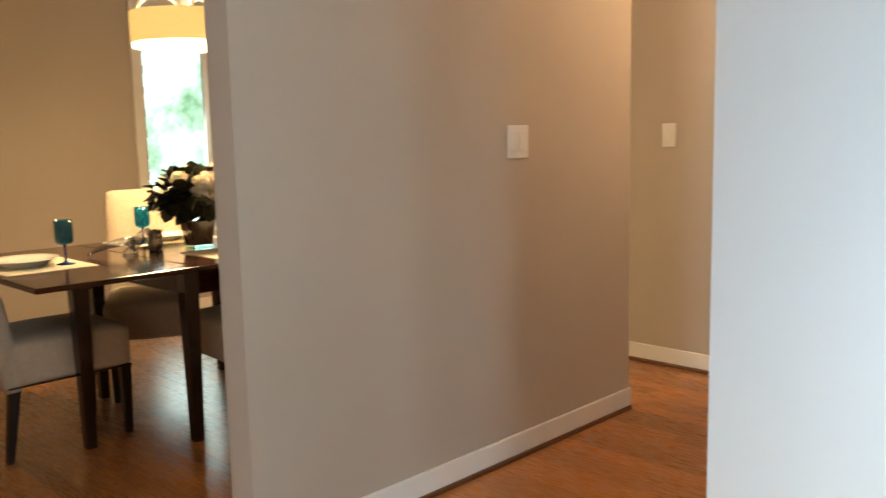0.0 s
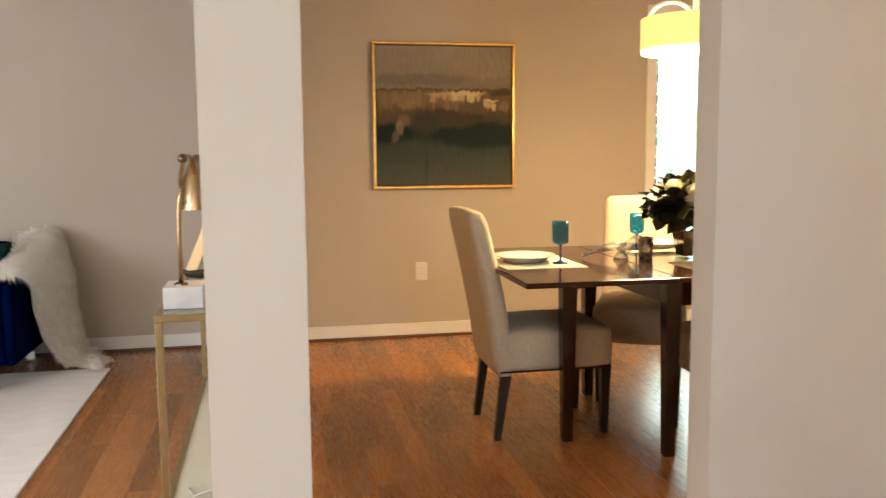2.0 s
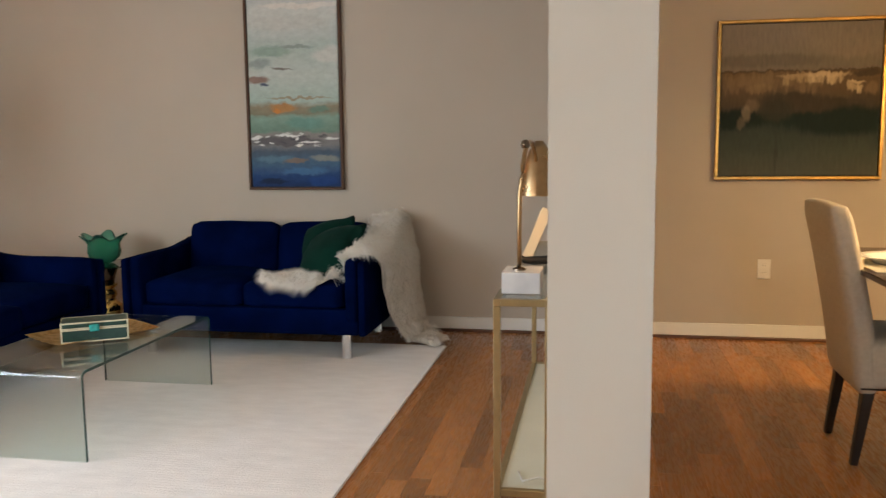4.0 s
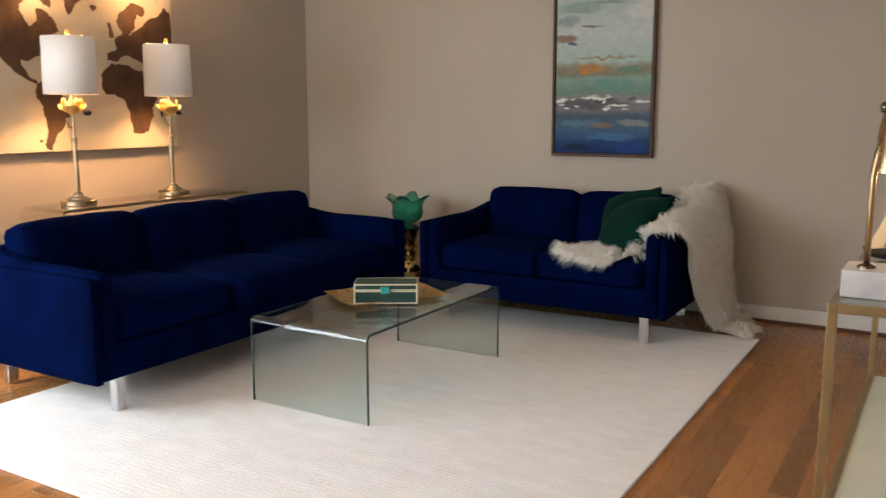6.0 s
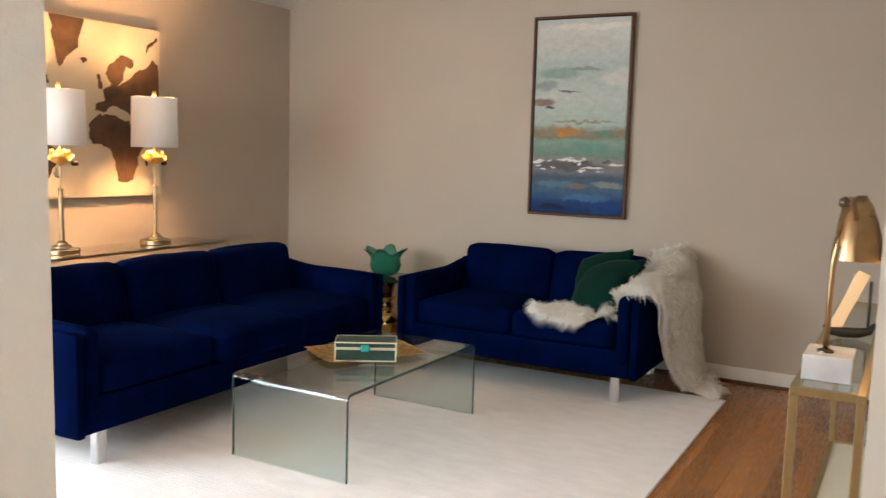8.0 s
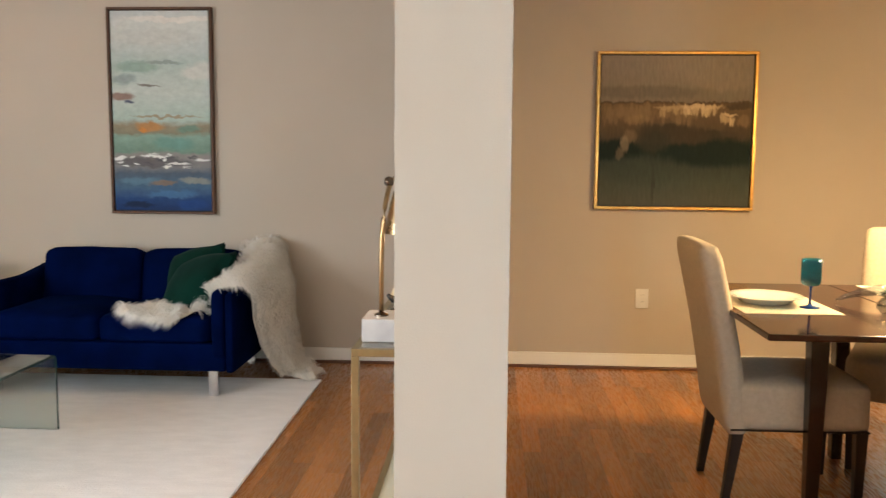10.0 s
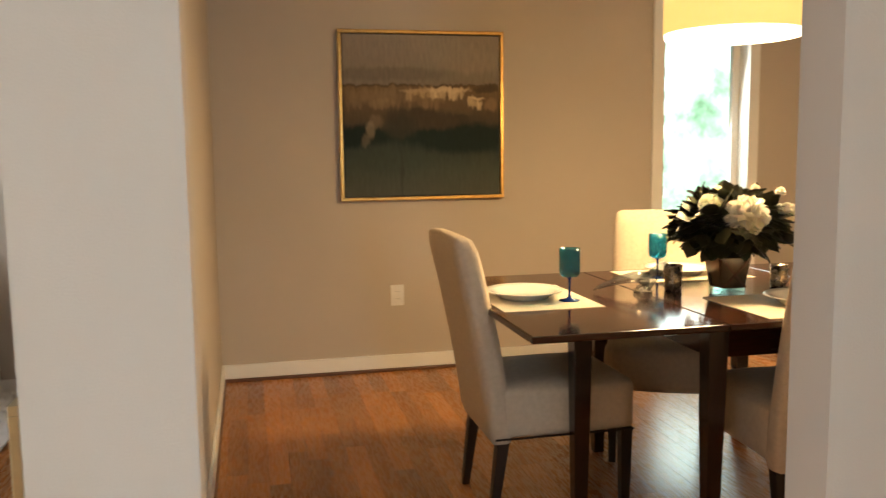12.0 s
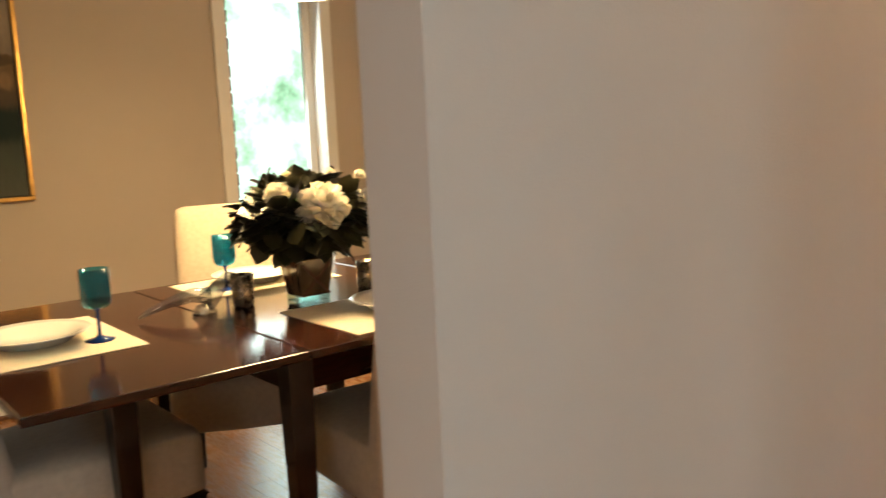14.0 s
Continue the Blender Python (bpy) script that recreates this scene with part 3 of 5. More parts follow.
M_SEA = brushed("seascape paint", [(0.0, (0.072, 0.076, 0.060)), (0.16, (0.052, 0.062, 0.049)), (0.30, (0.030, 0.042, 0.034)), (0.40, (0.020, 0.028, 0.022)), (0.46, (0.075, 0.054, 0.034)), (0.56, (0.11, 0.075, 0.045)), (0.675, (0.16, 0.105, 0.057)),
                                   (0.690, (0.085, 0.058, 0.036)), (0.700, (0.19, 0.155, 0.118)), (0.80, (0.225, 0.185, 0.145)), (1.0, (0.26, 0.215, 0.175))], 0.030, (5.5, 1, 1.1), [
    *BAND, (0.44, 0.50, 0.22, 0.060, (0.045, 0.036, 0.024), 0.75), (0.70, 0.47, 0.30, 0.045, (0.030, 0.030, 0.021), 0.8),
    (0.62, 0.94, 0.26, 0.10, (0.27, 0.225, 0.18), 0.6), (0.80, 0.84, 0.24, 0.09, (0.29, 0.235, 0.18), 0.45), (0.30, 0.76, 0.45, 0.05, (0.14, 0.115, 0.085), 0.6), (0.68, 0.86, 0.20, 0.06, (0.25, 0.21, 0.165), 0.5),
    (0.75, 0.36, 0.55, 0.11, (0.008, 0.017, 0.015), 0.97), (0.10, 0.37, 0.24, 0.08, (0.008, 0.016, 0.014), 0.95), (0.30, 0.24, 0.30, 0.12, (0.040, 0.052, 0.040), 0.6),
    (0.52, 0.475, 0.30, 0.075, (0.055, 0.040, 0.026), 0.9), (0.36, 0.43, 0.12, 0.09, (0.035, 0.034, 0.024), 0.8), (0.90, 0.50, 0.14, 0.05, (0.07, 0.05, 0.034), 0.7),
    (0.66, 0.662, 0.17, 0.020, CREAM, 0.75), (0.46, 0.655, 0.12, 0.014, (0.42, 0.30, 0.17), 0.7), (0.85, 0.610, 0.06, 0.012, CREAM, 0.8), *DRIPS, (0.24, 0.575, 0.10, 0.040, (0.30, 0.20, 0.10), 0.35), (0.95, 0.57, 0.05, 0.05, TAN, 0.8),
    (0.93, 0.665, 0.13, 0.026, (0.075, 0.052, 0.034), 0.95), (0.15, 0.63, 0.12, 0.04, TAN, 0.6), (0.20, 0.47, 0.050, 0.050, (0.22, 0.16, 0.10), 0.45), (0.165, 0.41, 0.035, 0.065, (0.30, 0.23, 0.15), 0.5), (0.13, 0.345, 0.030, 0.045, (0.22, 0.17, 0.12), 0.4),
    (0.36, 0.16, 0.012, 0.20, (0.030, 0.036, 0.028), 0.6)], 0.3, 0.13)
GREY, SEAGREEN, FOAM = (0.40, 0.43, 0.40), (0.15, 0.29, 0.22), (0.80, 0.79, 0.76)
FLECKS = [(rng.uniform(0.03, 0.97), 0.255 + rng.uniform(-0.035, 0.035), rng.uniform(0.02, 0.07), rng.uniform(0.003, 0.008), FOAM if k % 3 else (0.06, 0.06, 0.07), rng.uniform(0.5, 0.9)) for k in range(16)]
M_COAST = brushed("coast paint", [(0.0, (0.010, 0.030, 0.100)), (0.06, (0.015, 0.050, 0.15)), (0.12, (0.06, 0.12, 0.19)), (0.19, (0.075, 0.105, 0.14)), (0.225, (0.20, 0.19, 0.19)), (0.285, (0.24, 0.22, 0.21)), (0.30, (0.15, 0.24, 0.19)),
                                  (0.375, (0.21, 0.32, 0.26)), (0.395, (0.22, 0.20, 0.14)), (0.43, (0.26, 0.22, 0.15)), (0.46, (0.36, 0.45, 0.40)), (0.60, (0.46, 0.50, 0.46)), (0.74, (0.38, 0.45, 0.41)), (0.80, (0.45, 0.49, 0.46)), (0.93, (0.54, 0.55, 0.51)), (1.0, (0.48, 0.50, 0.48))], 0.027, (1.1, 1, 3.2), [
    (0.62, 0.955, 0.55, 0.016, (0.66, 0.62, 0.56), 0.9), (0.45, 0.87, 0.50, 0.05, (0.50, 0.50, 0.46), 0.7), (0.95, 0.70, 0.26, 0.055, (0.56, 0.55, 0.50), 0.85), (0.25, 0.72, 0.26, 0.035, (0.20, 0.30, 0.24), 0.7), (0.12, 0.66, 0.16, 0.03, (0.17, 0.22, 0.22), 0.6),
    (0.55, 0.745, 0.22, 0.012, (0.20, 0.24, 0.22), 0.7), (0.38, 0.63, 0.14, 0.008, (0.13, 0.10, 0.08), 0.8), (0.70, 0.60, 0.26, 0.03, (0.45, 0.50, 0.45), 0.6), (0.09, 0.575, 0.16, 0.028, (0.25, 0.155, 0.125), 0.95), (0.17, 0.545, 0.06, 0.012, (0.05, 0.06, 0.11), 0.9),
    (0.55, 0.475, 0.42, 0.006, (0.30, 0.21, 0.12), 0.8), (0.38, 0.425, 0.17, 0.030, (0.42, 0.20, 0.07), 0.9), (0.78, 0.415, 0.14, 0.026, (0.13, 0.24, 0.19), 0.8), (0.30, 0.41, 0.05, 0.014, (0.60, 0.22, 0.05), 0.8), (0.62, 0.34, 0.25, 0.04, (0.12, 0.27, 0.23), 0.7),
    (0.40, 0.245, 0.50, 0.030, (0.09, 0.085, 0.09), 0.8), (0.06, 0.268, 0.08, 0.012, FOAM, 0.8), (0.40, 0.276, 0.14, 0.007, FOAM, 0.8), (0.66, 0.238, 0.14, 0.008, FOAM, 0.8), (0.92, 0.262, 0.09, 0.008, FOAM, 0.7),
    (0.84, 0.15, 0.20, 0.022, (0.26, 0.26, 0.22), 0.7), (0.50, 0.135, 0.16, 0.016, (0.24, 0.15, 0.09), 0.7), (0.25, 0.15, 0.24, 0.022, (0.10, 0.19, 0.26), 0.7), (0.60, 0.085, 0.30, 0.022, (0.06, 0.16, 0.30), 0.7), (0.25, 0.03, 0.20, 0.02, (0.008, 0.014, 0.04), 0.8), (0.80, 0.03, 0.20, 0.03, (0.012, 0.05, 0.19), 0.7), *FLECKS], 0.22, 0.11)


def picture(name, x0, x1, z0, z1, paint, frame_mat, label, wide, deep):
    """Hangs on the far wall; its back touches the wall."""
    p = thing(name, pose((x0 + x1) / 2, YF, z0), label, "painting")
    w, h = (x1 - x0) / 2, z1 - z0
    part("canvas", box((-w + wide + 0.006, -deep + 0.012, wide + 0.006, w - wide - 0.006, -0.004, h - wide - 0.006)), paint, p)
    for n, s in (("frame_rail", (-w, -deep, 0, w, 0, wide)), ("frame_rail", (-w, -deep, h - wide, w, 0, h)), ("frame_stile", (-w, -deep, wide, -w + wide, 0, h - wide)), ("frame_stile", (w - wide, -deep, wide, w, 0, h - wide))):
        part(n, box(s, bevel=0.003), frame_mat, p)
    part("backing", box((-w + wide, -0.012, wide, w - wide, -0.001, h - wide)), M_DARK, p)
    return p


M_WALNUT = mat("walnut frame", (0.090, 0.036, 0.015), 0.45, spec=0.3, scale=20, stretch=(4, 4, 0.5))
M_GILT = mat("gilt frame", (0.60, 0.36, 0.12), 0.28, 0.9, color2=(0.45, 0.25, 0.07), scale=30, rough2=0.4)
picture("painting", 1.082, 2.038, 1.002, 1.955, M_SEA, M_GILT, "square abstract seascape painting in a thin gold frame", 0.020, 0.040)
picture("painting", -1.945, -1.282, 0.942, 2.220, M_COAST, M_WALNUT, "tall abstract coast painting in a walnut frame", 0.016, 0.045)

# world map canvas on the living room's outer wall; u to the right, v up in the picture's own grid
mp_ = thing("map_canvas", pose(XL, 0, 0), "large cream canvas with a dark brown world map", "wall art")
M_CREAM = mat("aged cream canvas", (0.62, 0.53, 0.39), 0.8, color2=(0.52, 0.43, 0.30), scale=3.5, bump=0.25, bump_scale=300)
M_BROWN = mat("dark brown map paint", (0.060, 0.028, 0.012), 0.6, color2=(0.11, 0.055, 0.026), scale=12, bump=0.25, bump_scale=90)
part("canvas", box((0.001, 3.000, 1.008, 0.040, 4.510, 2.045), bevel=0.003), M_CREAM, mp_)


CELL = 0.005


def land(points):
    """One painted landmass, filled in small cells inside its rough coastline."""
    pts = []
    for px, py in points:
        left = 35 + py / 590 * 55
        u = (px - left) / (845 - left)
        base = 590 - 40 * u
        pts.append((3.005 + 1.498 * u / (1.29 - 0.29 * u), 1.008 + (base - py) / base * (0.87 + 0.155 * u)))
    P = np.array(pts)
    Q = np.roll(P, -1, 0)
    ys = np.arange(max(3.004, P[:, 0].min() - 0.01), min(4.5035, P[:, 0].max() + 0.01), CELL)
    zs = np.arange(max(1.012, P[:, 1].min() - 0.01), min(2.037, P[:, 1].max() + 0.01), CELL)
    verts, faces, index = [], [], {}

    def corner(i, j):
        if (i, j) not in index:
            index[i, j] = len(verts)
            n = noise.noise_vector((i * 0.31, j * 0.31, 2.0)) * 0.0016
            verts.append((0.0407, ys[0] + i * CELL + n.x, zs[0] + j * CELL + n.y))
        return index[i, j]
    for i, y in enumerate(ys):
        for j, z in enumerate(zs):
            n = noise.noise_vector((y * 17, z * 17, 1.0)) * 0.014 + noise.noise_vector((y * 55, z * 55, 4.0)) * 0.006
            a, b = y + CELL / 2 + n.x, z + CELL / 2 + n.y
            cross = ((P[:, 1] > b) != (Q[:, 1] > b)) & (a < (Q[:, 0] - P[:, 0]) * (b - P[:, 1]) / (Q[:, 1] - P[:, 1] + 1e-12) + P[:, 0])
            if cross.sum() % 2:
                faces.append((corner(i, j), corner(i + 1, j), corner(i + 1, j + 1), corner(i, j + 1)))
    me = bpy.data.meshes.new("landmass")
    me.from_pydata(verts, [], faces)
    me.materials.append(M_BROWN)
    ob = new("landmass", me)
    ob.parent = mp_


land([(60, -60), (80, 50), (100, 65), (85, 115), (75, 130), (130, 95), (190, 105), (235, 150), (250, 215), (285, 265), (330, 310), (400, 350), (405, 340), (370, 315), (350, 290), (355, 275), (385, 272), (410, 265), (430, 245), (420, 215),
      (455, 185), (480, 180), (465, 145), (430, 110), (405, 105), (400, 150), (385, 165), (345, 110), (365, 85), (340, 30), (350, -60)])
land([(385, -50), (440, 60), (455, 105), (430, 95), (400, 60), (365, 10)])
land([(465, -110), (480, 20), (490, 60), (500, 110), (515, 125), (530, 95), (570, 60), (582, 0), (600, -100)])
land([(400, 350), (425, 335), (450, 350), (480, 385), (505, 400), (520, 420), (505, 450), (490, 480), (455, 530), (445, 565), (430, 560), (432, 470), (425, 430), (398, 390)])
land([(640, 285), (670, 275), (690, 285), (740, 300), (760, 345), (790, 390), (770, 420), (775, 450), (755, 495), (730, 513), (710, 505), (698, 450), (690, 410), (670, 385), (625, 378), (608, 345), (615, 310)])
land([(632, 240), (660, 235), (655, 205), (685, 180), (665, 140), (680, 110), (715, 80), (755, 90), (760, 120), (730, 120), (725, 165), (700, 185), (740, 165), (760, 140), (800, 120), (820, 95), (843, 110), (843, 290), (800, 310), (770, 290), (720, 262), (690, 250), (665, 270), (628, 270)])
land([(635, 145), (648, 150), (656, 200), (640, 200)])
land([(575, 95), (600, 95), (606, 105), (590, 113)])
land([(797, 80), (805, 45), (835, 18), (838, 30), (812, 55)])
land([(797, 435), (805, 430), (803, 455), (796, 460)])
land([(408, 530), (417, 530), (417, 543), (408, 543)])

# ---- behind the sofa: acrylic table and two lamps ----
at_ = thing("sofa_table", pose(0, 0, 0), "clear acrylic waterfall sofa table behind the sofa", "console table")
part("acrylic_sheet", waterfall(-3.86, 3.335, -3.515, 4.66, 0.0, 0.735, 0.015, 0.04), M_ACRYL, at_)
part("front_edge", waterfall(-3.5135, 3.336, -3.5115, 4.659, 0.001, 0.7345, 0.012, 0.0395), M_CHAMP, at_, "bright polished edge")
M_SHADE = mat("white drum shade", (0.80, 0.78, 0.76), 0.85, color2=(0.76, 0.74, 0.72), scale=60, stretch=(3, 3, 0.3), bump=0.2, emit=(1.0, 0.86, 0.74), power=0.05)
M_PETAL = mat("gold metal petal", (0.95, 0.68, 0.26), 0.34, 0.75, color2=(0.80, 0.53, 0.17), scale=40, rough2=0.4)


def shell(r0, r1, z0, z1, th, seg=40):
    bm = lathe([(r0, z0), (r1, z1), (r1 - th, z1), (r0 - th, z0), (r0, z0)], seg, cap=False)
    bmesh.ops.remove_doubles(bm, verts=bm.verts[:], dist=1e-5)
    return bm


def petal(length, width, curl, m):
    bm = bmesh.new()
    grid = []
    for i in range(7):
        t = i / 6
        w = width * math.sin(math.pi * min(0.97, 0.12 + 0.80 * t)) ** 0.8
        row = []
        for j in range(5):
            s = (j - 2) / 2
            row.append(bm.verts.new((length * t * math.cos(curl * t), s * w, length * t * math.sin(curl * t) + 0.25 * width * s * s)))
        grid.append(row)
    for a, b in zip(grid, grid[1:]):
        for j in range(4):
            bm.faces.new((a[j], b[j], b[j + 1], a[j + 1]))
    bmesh.ops.transform(bm, matrix=m, verts=bm.verts)
    bmesh.ops.solidify(bm, geom=bm.faces[:], thickness=0.0012)
    return bm


def table_lamp(m):
    t = thing("table_lamp", m, "brass table lamp with gold flower and white drum shade", "table lamp", "lamps on the sofa table")
    part("base", lathe([(0.086, 0.0), (0.090, 0.004), (0.090, 0.025), (0.087, 0.028), (0.052, 0.031), (0.047, 0.043), (0.031, 0.047), (0.026, 0.060), (0.014, 0.068)], 48), M_BRASS, t)
    part("stem", lathe([(0.0130, 0.066), (0.0130, 0.34), (0.0155, 0.342), (0.0155, 0.350), (0.0055, 0.354), (0.0055, 0.475)], 18), M_BRASS, t, smooth=False)
    part("twig", tube([(0.0, -0.006, 0.41), (0.004, -0.028, 0.412), (0.006, -0.040, 0.435), (0.006, -0.042, 0.46)], 0.005, 8), M_BRASS, t, smooth=True)
    f = part("blossom_centre", lathe([(0.004, 0.47), (0.022, 0.482), (0.026, 0.50), (0.014, 0.515)], 16), M_PETAL, t, smooth=True)
    for k in range(6):
        bm = petal(0.086, 0.046, 0.35 if k % 2 else 0.8, Matrix.Translation((0, 0, 0.478)) @ Matrix.Rotation(radians(60 * k + 15), 4, "Z") @ Matrix.Rotation(radians(-12), 4, "Y"))
        part("petal", bm, M_PETAL, t, smooth=True)
    part("bud", soft(0.014, 0.022, 0.014, 0.013, at=(0.02, 0.075, 0.485), cuts=5), M_ESPRESSO, t, smooth=True)
    part("neck", lathe([(0.010, 0.50), (0.010, 0.64)], 14), M_BRASS, t)
    part("shade", shell(0.135, 0.130, 0.580, 0.872, 0.003), M_SHADE, t, smooth=True)
    part("harp", tube([(0, 0.0, 0.64), (0, 0.045, 0.70), (0, 0.045, 0.83), (0, 0, 0.885)], 0.002, 6), M_BRASS, t)
    part("finial", lathe([(0.004, 0.875), (0.012, 0.885), (0.014, 0.897), (0.008, 0.910)], 14), M_PETAL, t, smooth=True)
    for a in (0, 120, 240):
        part("spoke", tube([(0, 0, 0.877), (0.13 * math.cos(radians(a)), 0.13 * math.sin(radians(a)), 0.877)], 0.0018, 6), M_BRASS, t)
    return t


tl = table_lamp(pose(-3.68, 3.560, 0.735))
copy_thing(tl, pose(-3.68, 4.205, 0.735, 0, 0, 20))

# ---- corner table with glass vase ----
M_BRONZE = mat("dark mirrored bronze", (0.16, 0.12, 0.09), 0.12, 1.0, scale=8)
M_SMOKE = thin_glass("smoked glass top", (0.55, 0.55, 0.52))
M_TEAL = mat("teal art glass", (0.20, 0.68, 0.55), 0.05, glass=0.92, ior=1.3, color2=(0.12, 0.52, 0.42), scale=9, spec=0.6)
et = thing("end_table", pose(-2.80, 5.40, 0), "gold gourd pedestal end table with a glass top", "side table")
part("gourd_base", lathe([(0.085, 0), (0.105, 0.012), (0.105, 0.03), (0.075, 0.05), (0.085, 0.10), (0.102, 0.16), (0.098, 0.205), (0.060, 0.235), (0.052, 0.25), (0.064, 0.27), (0.064, 0.295), (0.045, 0.315), (0.070, 0.335), (0.072, 0.345)], 32), M_GOLD, et, smooth=True)
part("column", lathe([(0.050, 0.345), (0.062, 0.40), (0.085, 0.465), (0.085, 0.474)], 32), M_BRONZE, et, smooth=True)
part("glass_top", box((-0.20, -0.20, 0.474, 0.20, 0.20, 0.486), bevel=0.003), M_SMOKE, et)
vs = thing("glass_vase", pose(-2.80, 5.40, 0.486), "teal ruffled handkerchief glass bowl on the corner table", "vase")
bm = bmesh.new()
rings, seg = [], 72
prof = [(0.030, 0.0), (0.058, 0.010), (0.092, 0.045), (0.104, 0.085), (0.098, 0.120), (0.098, 0.150), (0.118, 0.180), (0.142, 0.205)]
for side in (1, -1):
    for k, (r, z) in enumerate(prof if side == 1 else prof[::-1]):
        kk = k if side == 1 else len(prof) - 1 - k
        t = max(0, (kk - 3) / (len(prof) - 4))
        row = []
        for i in range(seg):
            a = 2 * math.pi * i / seg
            wave = math.cos(6 * a + 0.9) + 0.55 * math.sin(4 * a + 0.4)
            rr = r * (1 + 0.030 * math.cos(18 * a) * (1 - t)) + 0.022 * t * wave - (0 if side == 1 else 0.0045)
            row.append(bm.verts.new((rr * math.cos(a), rr * math.sin(a), 0.86 * z + 0.016 * t * t * wave + (0 if side == 1 else 0.003))))
        rings.append(row)
for a, b in zip(rings, rings[1:]):
    for i in range(seg):
        bm.faces.new((a[i], a[(i + 1) % seg], b[(i + 1) % seg], b[i]))
bm.faces.new(rings[0][::-1])
bm.faces.new(rings[-1])
part("bowl", bm, M_TEAL, vs, smooth=True)

# ---- on the coffee table: tray and box ----
TT = 0.377
M_LEAF = mat("hammered gold leaf", (0.82, 0.60, 0.30), 0.34, 0.75, color2=(0.50, 0.31, 0.11), scale=45, bump=0.9, bump_scale=70, rough2=0.5)
tray = thing("tray", pose(-1.909, 3.858, TT, 0, 0, 57.5), "hammered gold rectangular tray on the coffee table", "tray")
bm = bmesh.new()
nx, ny = 48, 34
grid = []
for i in range(nx + 1):
    row = []
    for j in range(ny + 1):
        u, w = 2 * i / nx - 1, 2 * j / ny - 1
        x, y = 0.250 * u * (1 - 0.03 * w * w + 0.012 * math.sin(16 * w)), 0.170 * w * (1 - 0.04 * u * u + 0.016 * math.sin(22 * u))
        e = max(abs(u), abs(w))
        z = 0.005 + 0.014 * max(0, (e - 0.75) / 0.25) ** 1.6 + 0.0024 * noise.noise((x * 60, y * 60, 3))
        row.append(bm.verts.new((x + 0.006 * noise.noise((y * 18, u, 1)), y + 0.006 * noise.noise((x * 18, w, 2)), z)))
    grid.append(row)
for i in range(nx):
    for j in range(ny):
        bm.faces.new((grid[i][j], grid[i + 1][j], grid[i + 1][j + 1], grid[i][j + 1]))
bmesh.ops.solidify(bm, geom=bm.faces[:], thickness=0.004)
part("dish", bm, M_LEAF, tray, smooth=True)
M_GREENBOX = mat("dark green shagreen", (0.004, 0.036, 0.023), 0.35, color2=(0.003, 0.026, 0.017), scale=80, bump=0.3, bump_scale=300)
M_CREAMINLAY = mat("cream inlay", (0.62, 0.55, 0.38), 0.4, scale=20)
M_STONE = mat("turquoise stone clasp", (0.02, 0.30, 0.27), 0.25, color2=(0.01, 0.20, 0.19), scale=90)
jb = thing("box", pose(-1.842, 3.772, TT + 0.007, 0, 0, 31.5), "dark green box with cream trim and turquoise clasp", "box")
BW, BD, BH = 0.137, 0.070, 0.088
part("body", box((-BW, -BD, 0, BW, BD, 0.058), bevel=0.002), M_GREENBOX, jb)
lid = part("lid", box((-BW, -BD, 0.0605, BW, BD, BH), bevel=0.003), M_GREENBOX, jb)
e = 0.0025
for z0, z1 in ((0, 0.005), (0.053, 0.0585), (0.0602, 0.0645), (BH - 0.005, BH + 0.001)):
    part("inlay", box((-BW - e, -BD - e, z0, BW + e, -BD + 0.001, z1), (-BW - e, BD - 0.001, z0, BW + e, BD + e, z1), (-BW - e, -BD, z0, -BW + 0.001, BD, z1), (BW - 0.001, -BD, z0, BW + e, BD, z1)), M_CREAMINLAY, jb, "cream inlay line")
for sx in (-1, 1):
    for sy in (-1, 1):
        part("corner_inlay", box((sx * BW - 0.0032, sy * BD - 0.0032, 0.002, sx * BW + 0.0032, sy * BD + 0.0032, BH - 0.001)), M_CREAMINLAY, jb, "cream corner inlay")
part("clasp", soft(0.021, 0.008, 0.016, 0.007, at=(0, -BD - 0.008, 0.062), cuts=6, wobble=0.003), M_STONE, lid, "turquoise stone clasp", smooth=True)


# ---- cushions and throw on the loveseat ----
M_GREENV = mat("emerald velvet", (0.0013, 0.026, 0.018), 0.8, color2=(0.001, 0.017, 0.012), scale=8, sheen=0.03, spec=0.05, bump=0.1)
def pillow(centre, right, up, sx, sz, label):
    """Leans with its own right and up directions; the face looks away from right x up."""
    zv = Vector(up).normalized()
    xv = (Vector(right) - zv * Vector(right).dot(zv)).normalized()
    yv = zv.cross(xv)
    m = Matrix((xv, yv, zv)).transposed().to_4x4()
    m.translation = centre
    p = thing("cushion", m, label, "cushion", "green cushions on the loveseat")
    bm = bmesh.new()
    bmesh.ops.create_cube(bm, size=2)
    bmesh.ops.subdivide_edges(bm, edges=bm.edges[:], cuts=13, use_grid_fill=True)
    for v in bm.verts:
        u, w, d = v.co.x, v.co.z, v.co.y
        f = (1 - u * u) * (1 - w * w)
        pinch = 1 + 0.02 * ((u * w) ** 4) - 0.03 * ((1 - u * u) * w * w + (1 - w * w) * u * u)
        v.co = Vector((sx * u * pinch, d * (0.010 + 0.085 * max(0, f) ** 0.45), sz * w * pinch)) + 0.010 * noise.noise_vector(Vector((u, d, w)) * 1.7)
    part("cover", bm, M_GREENV, p, smooth=True)


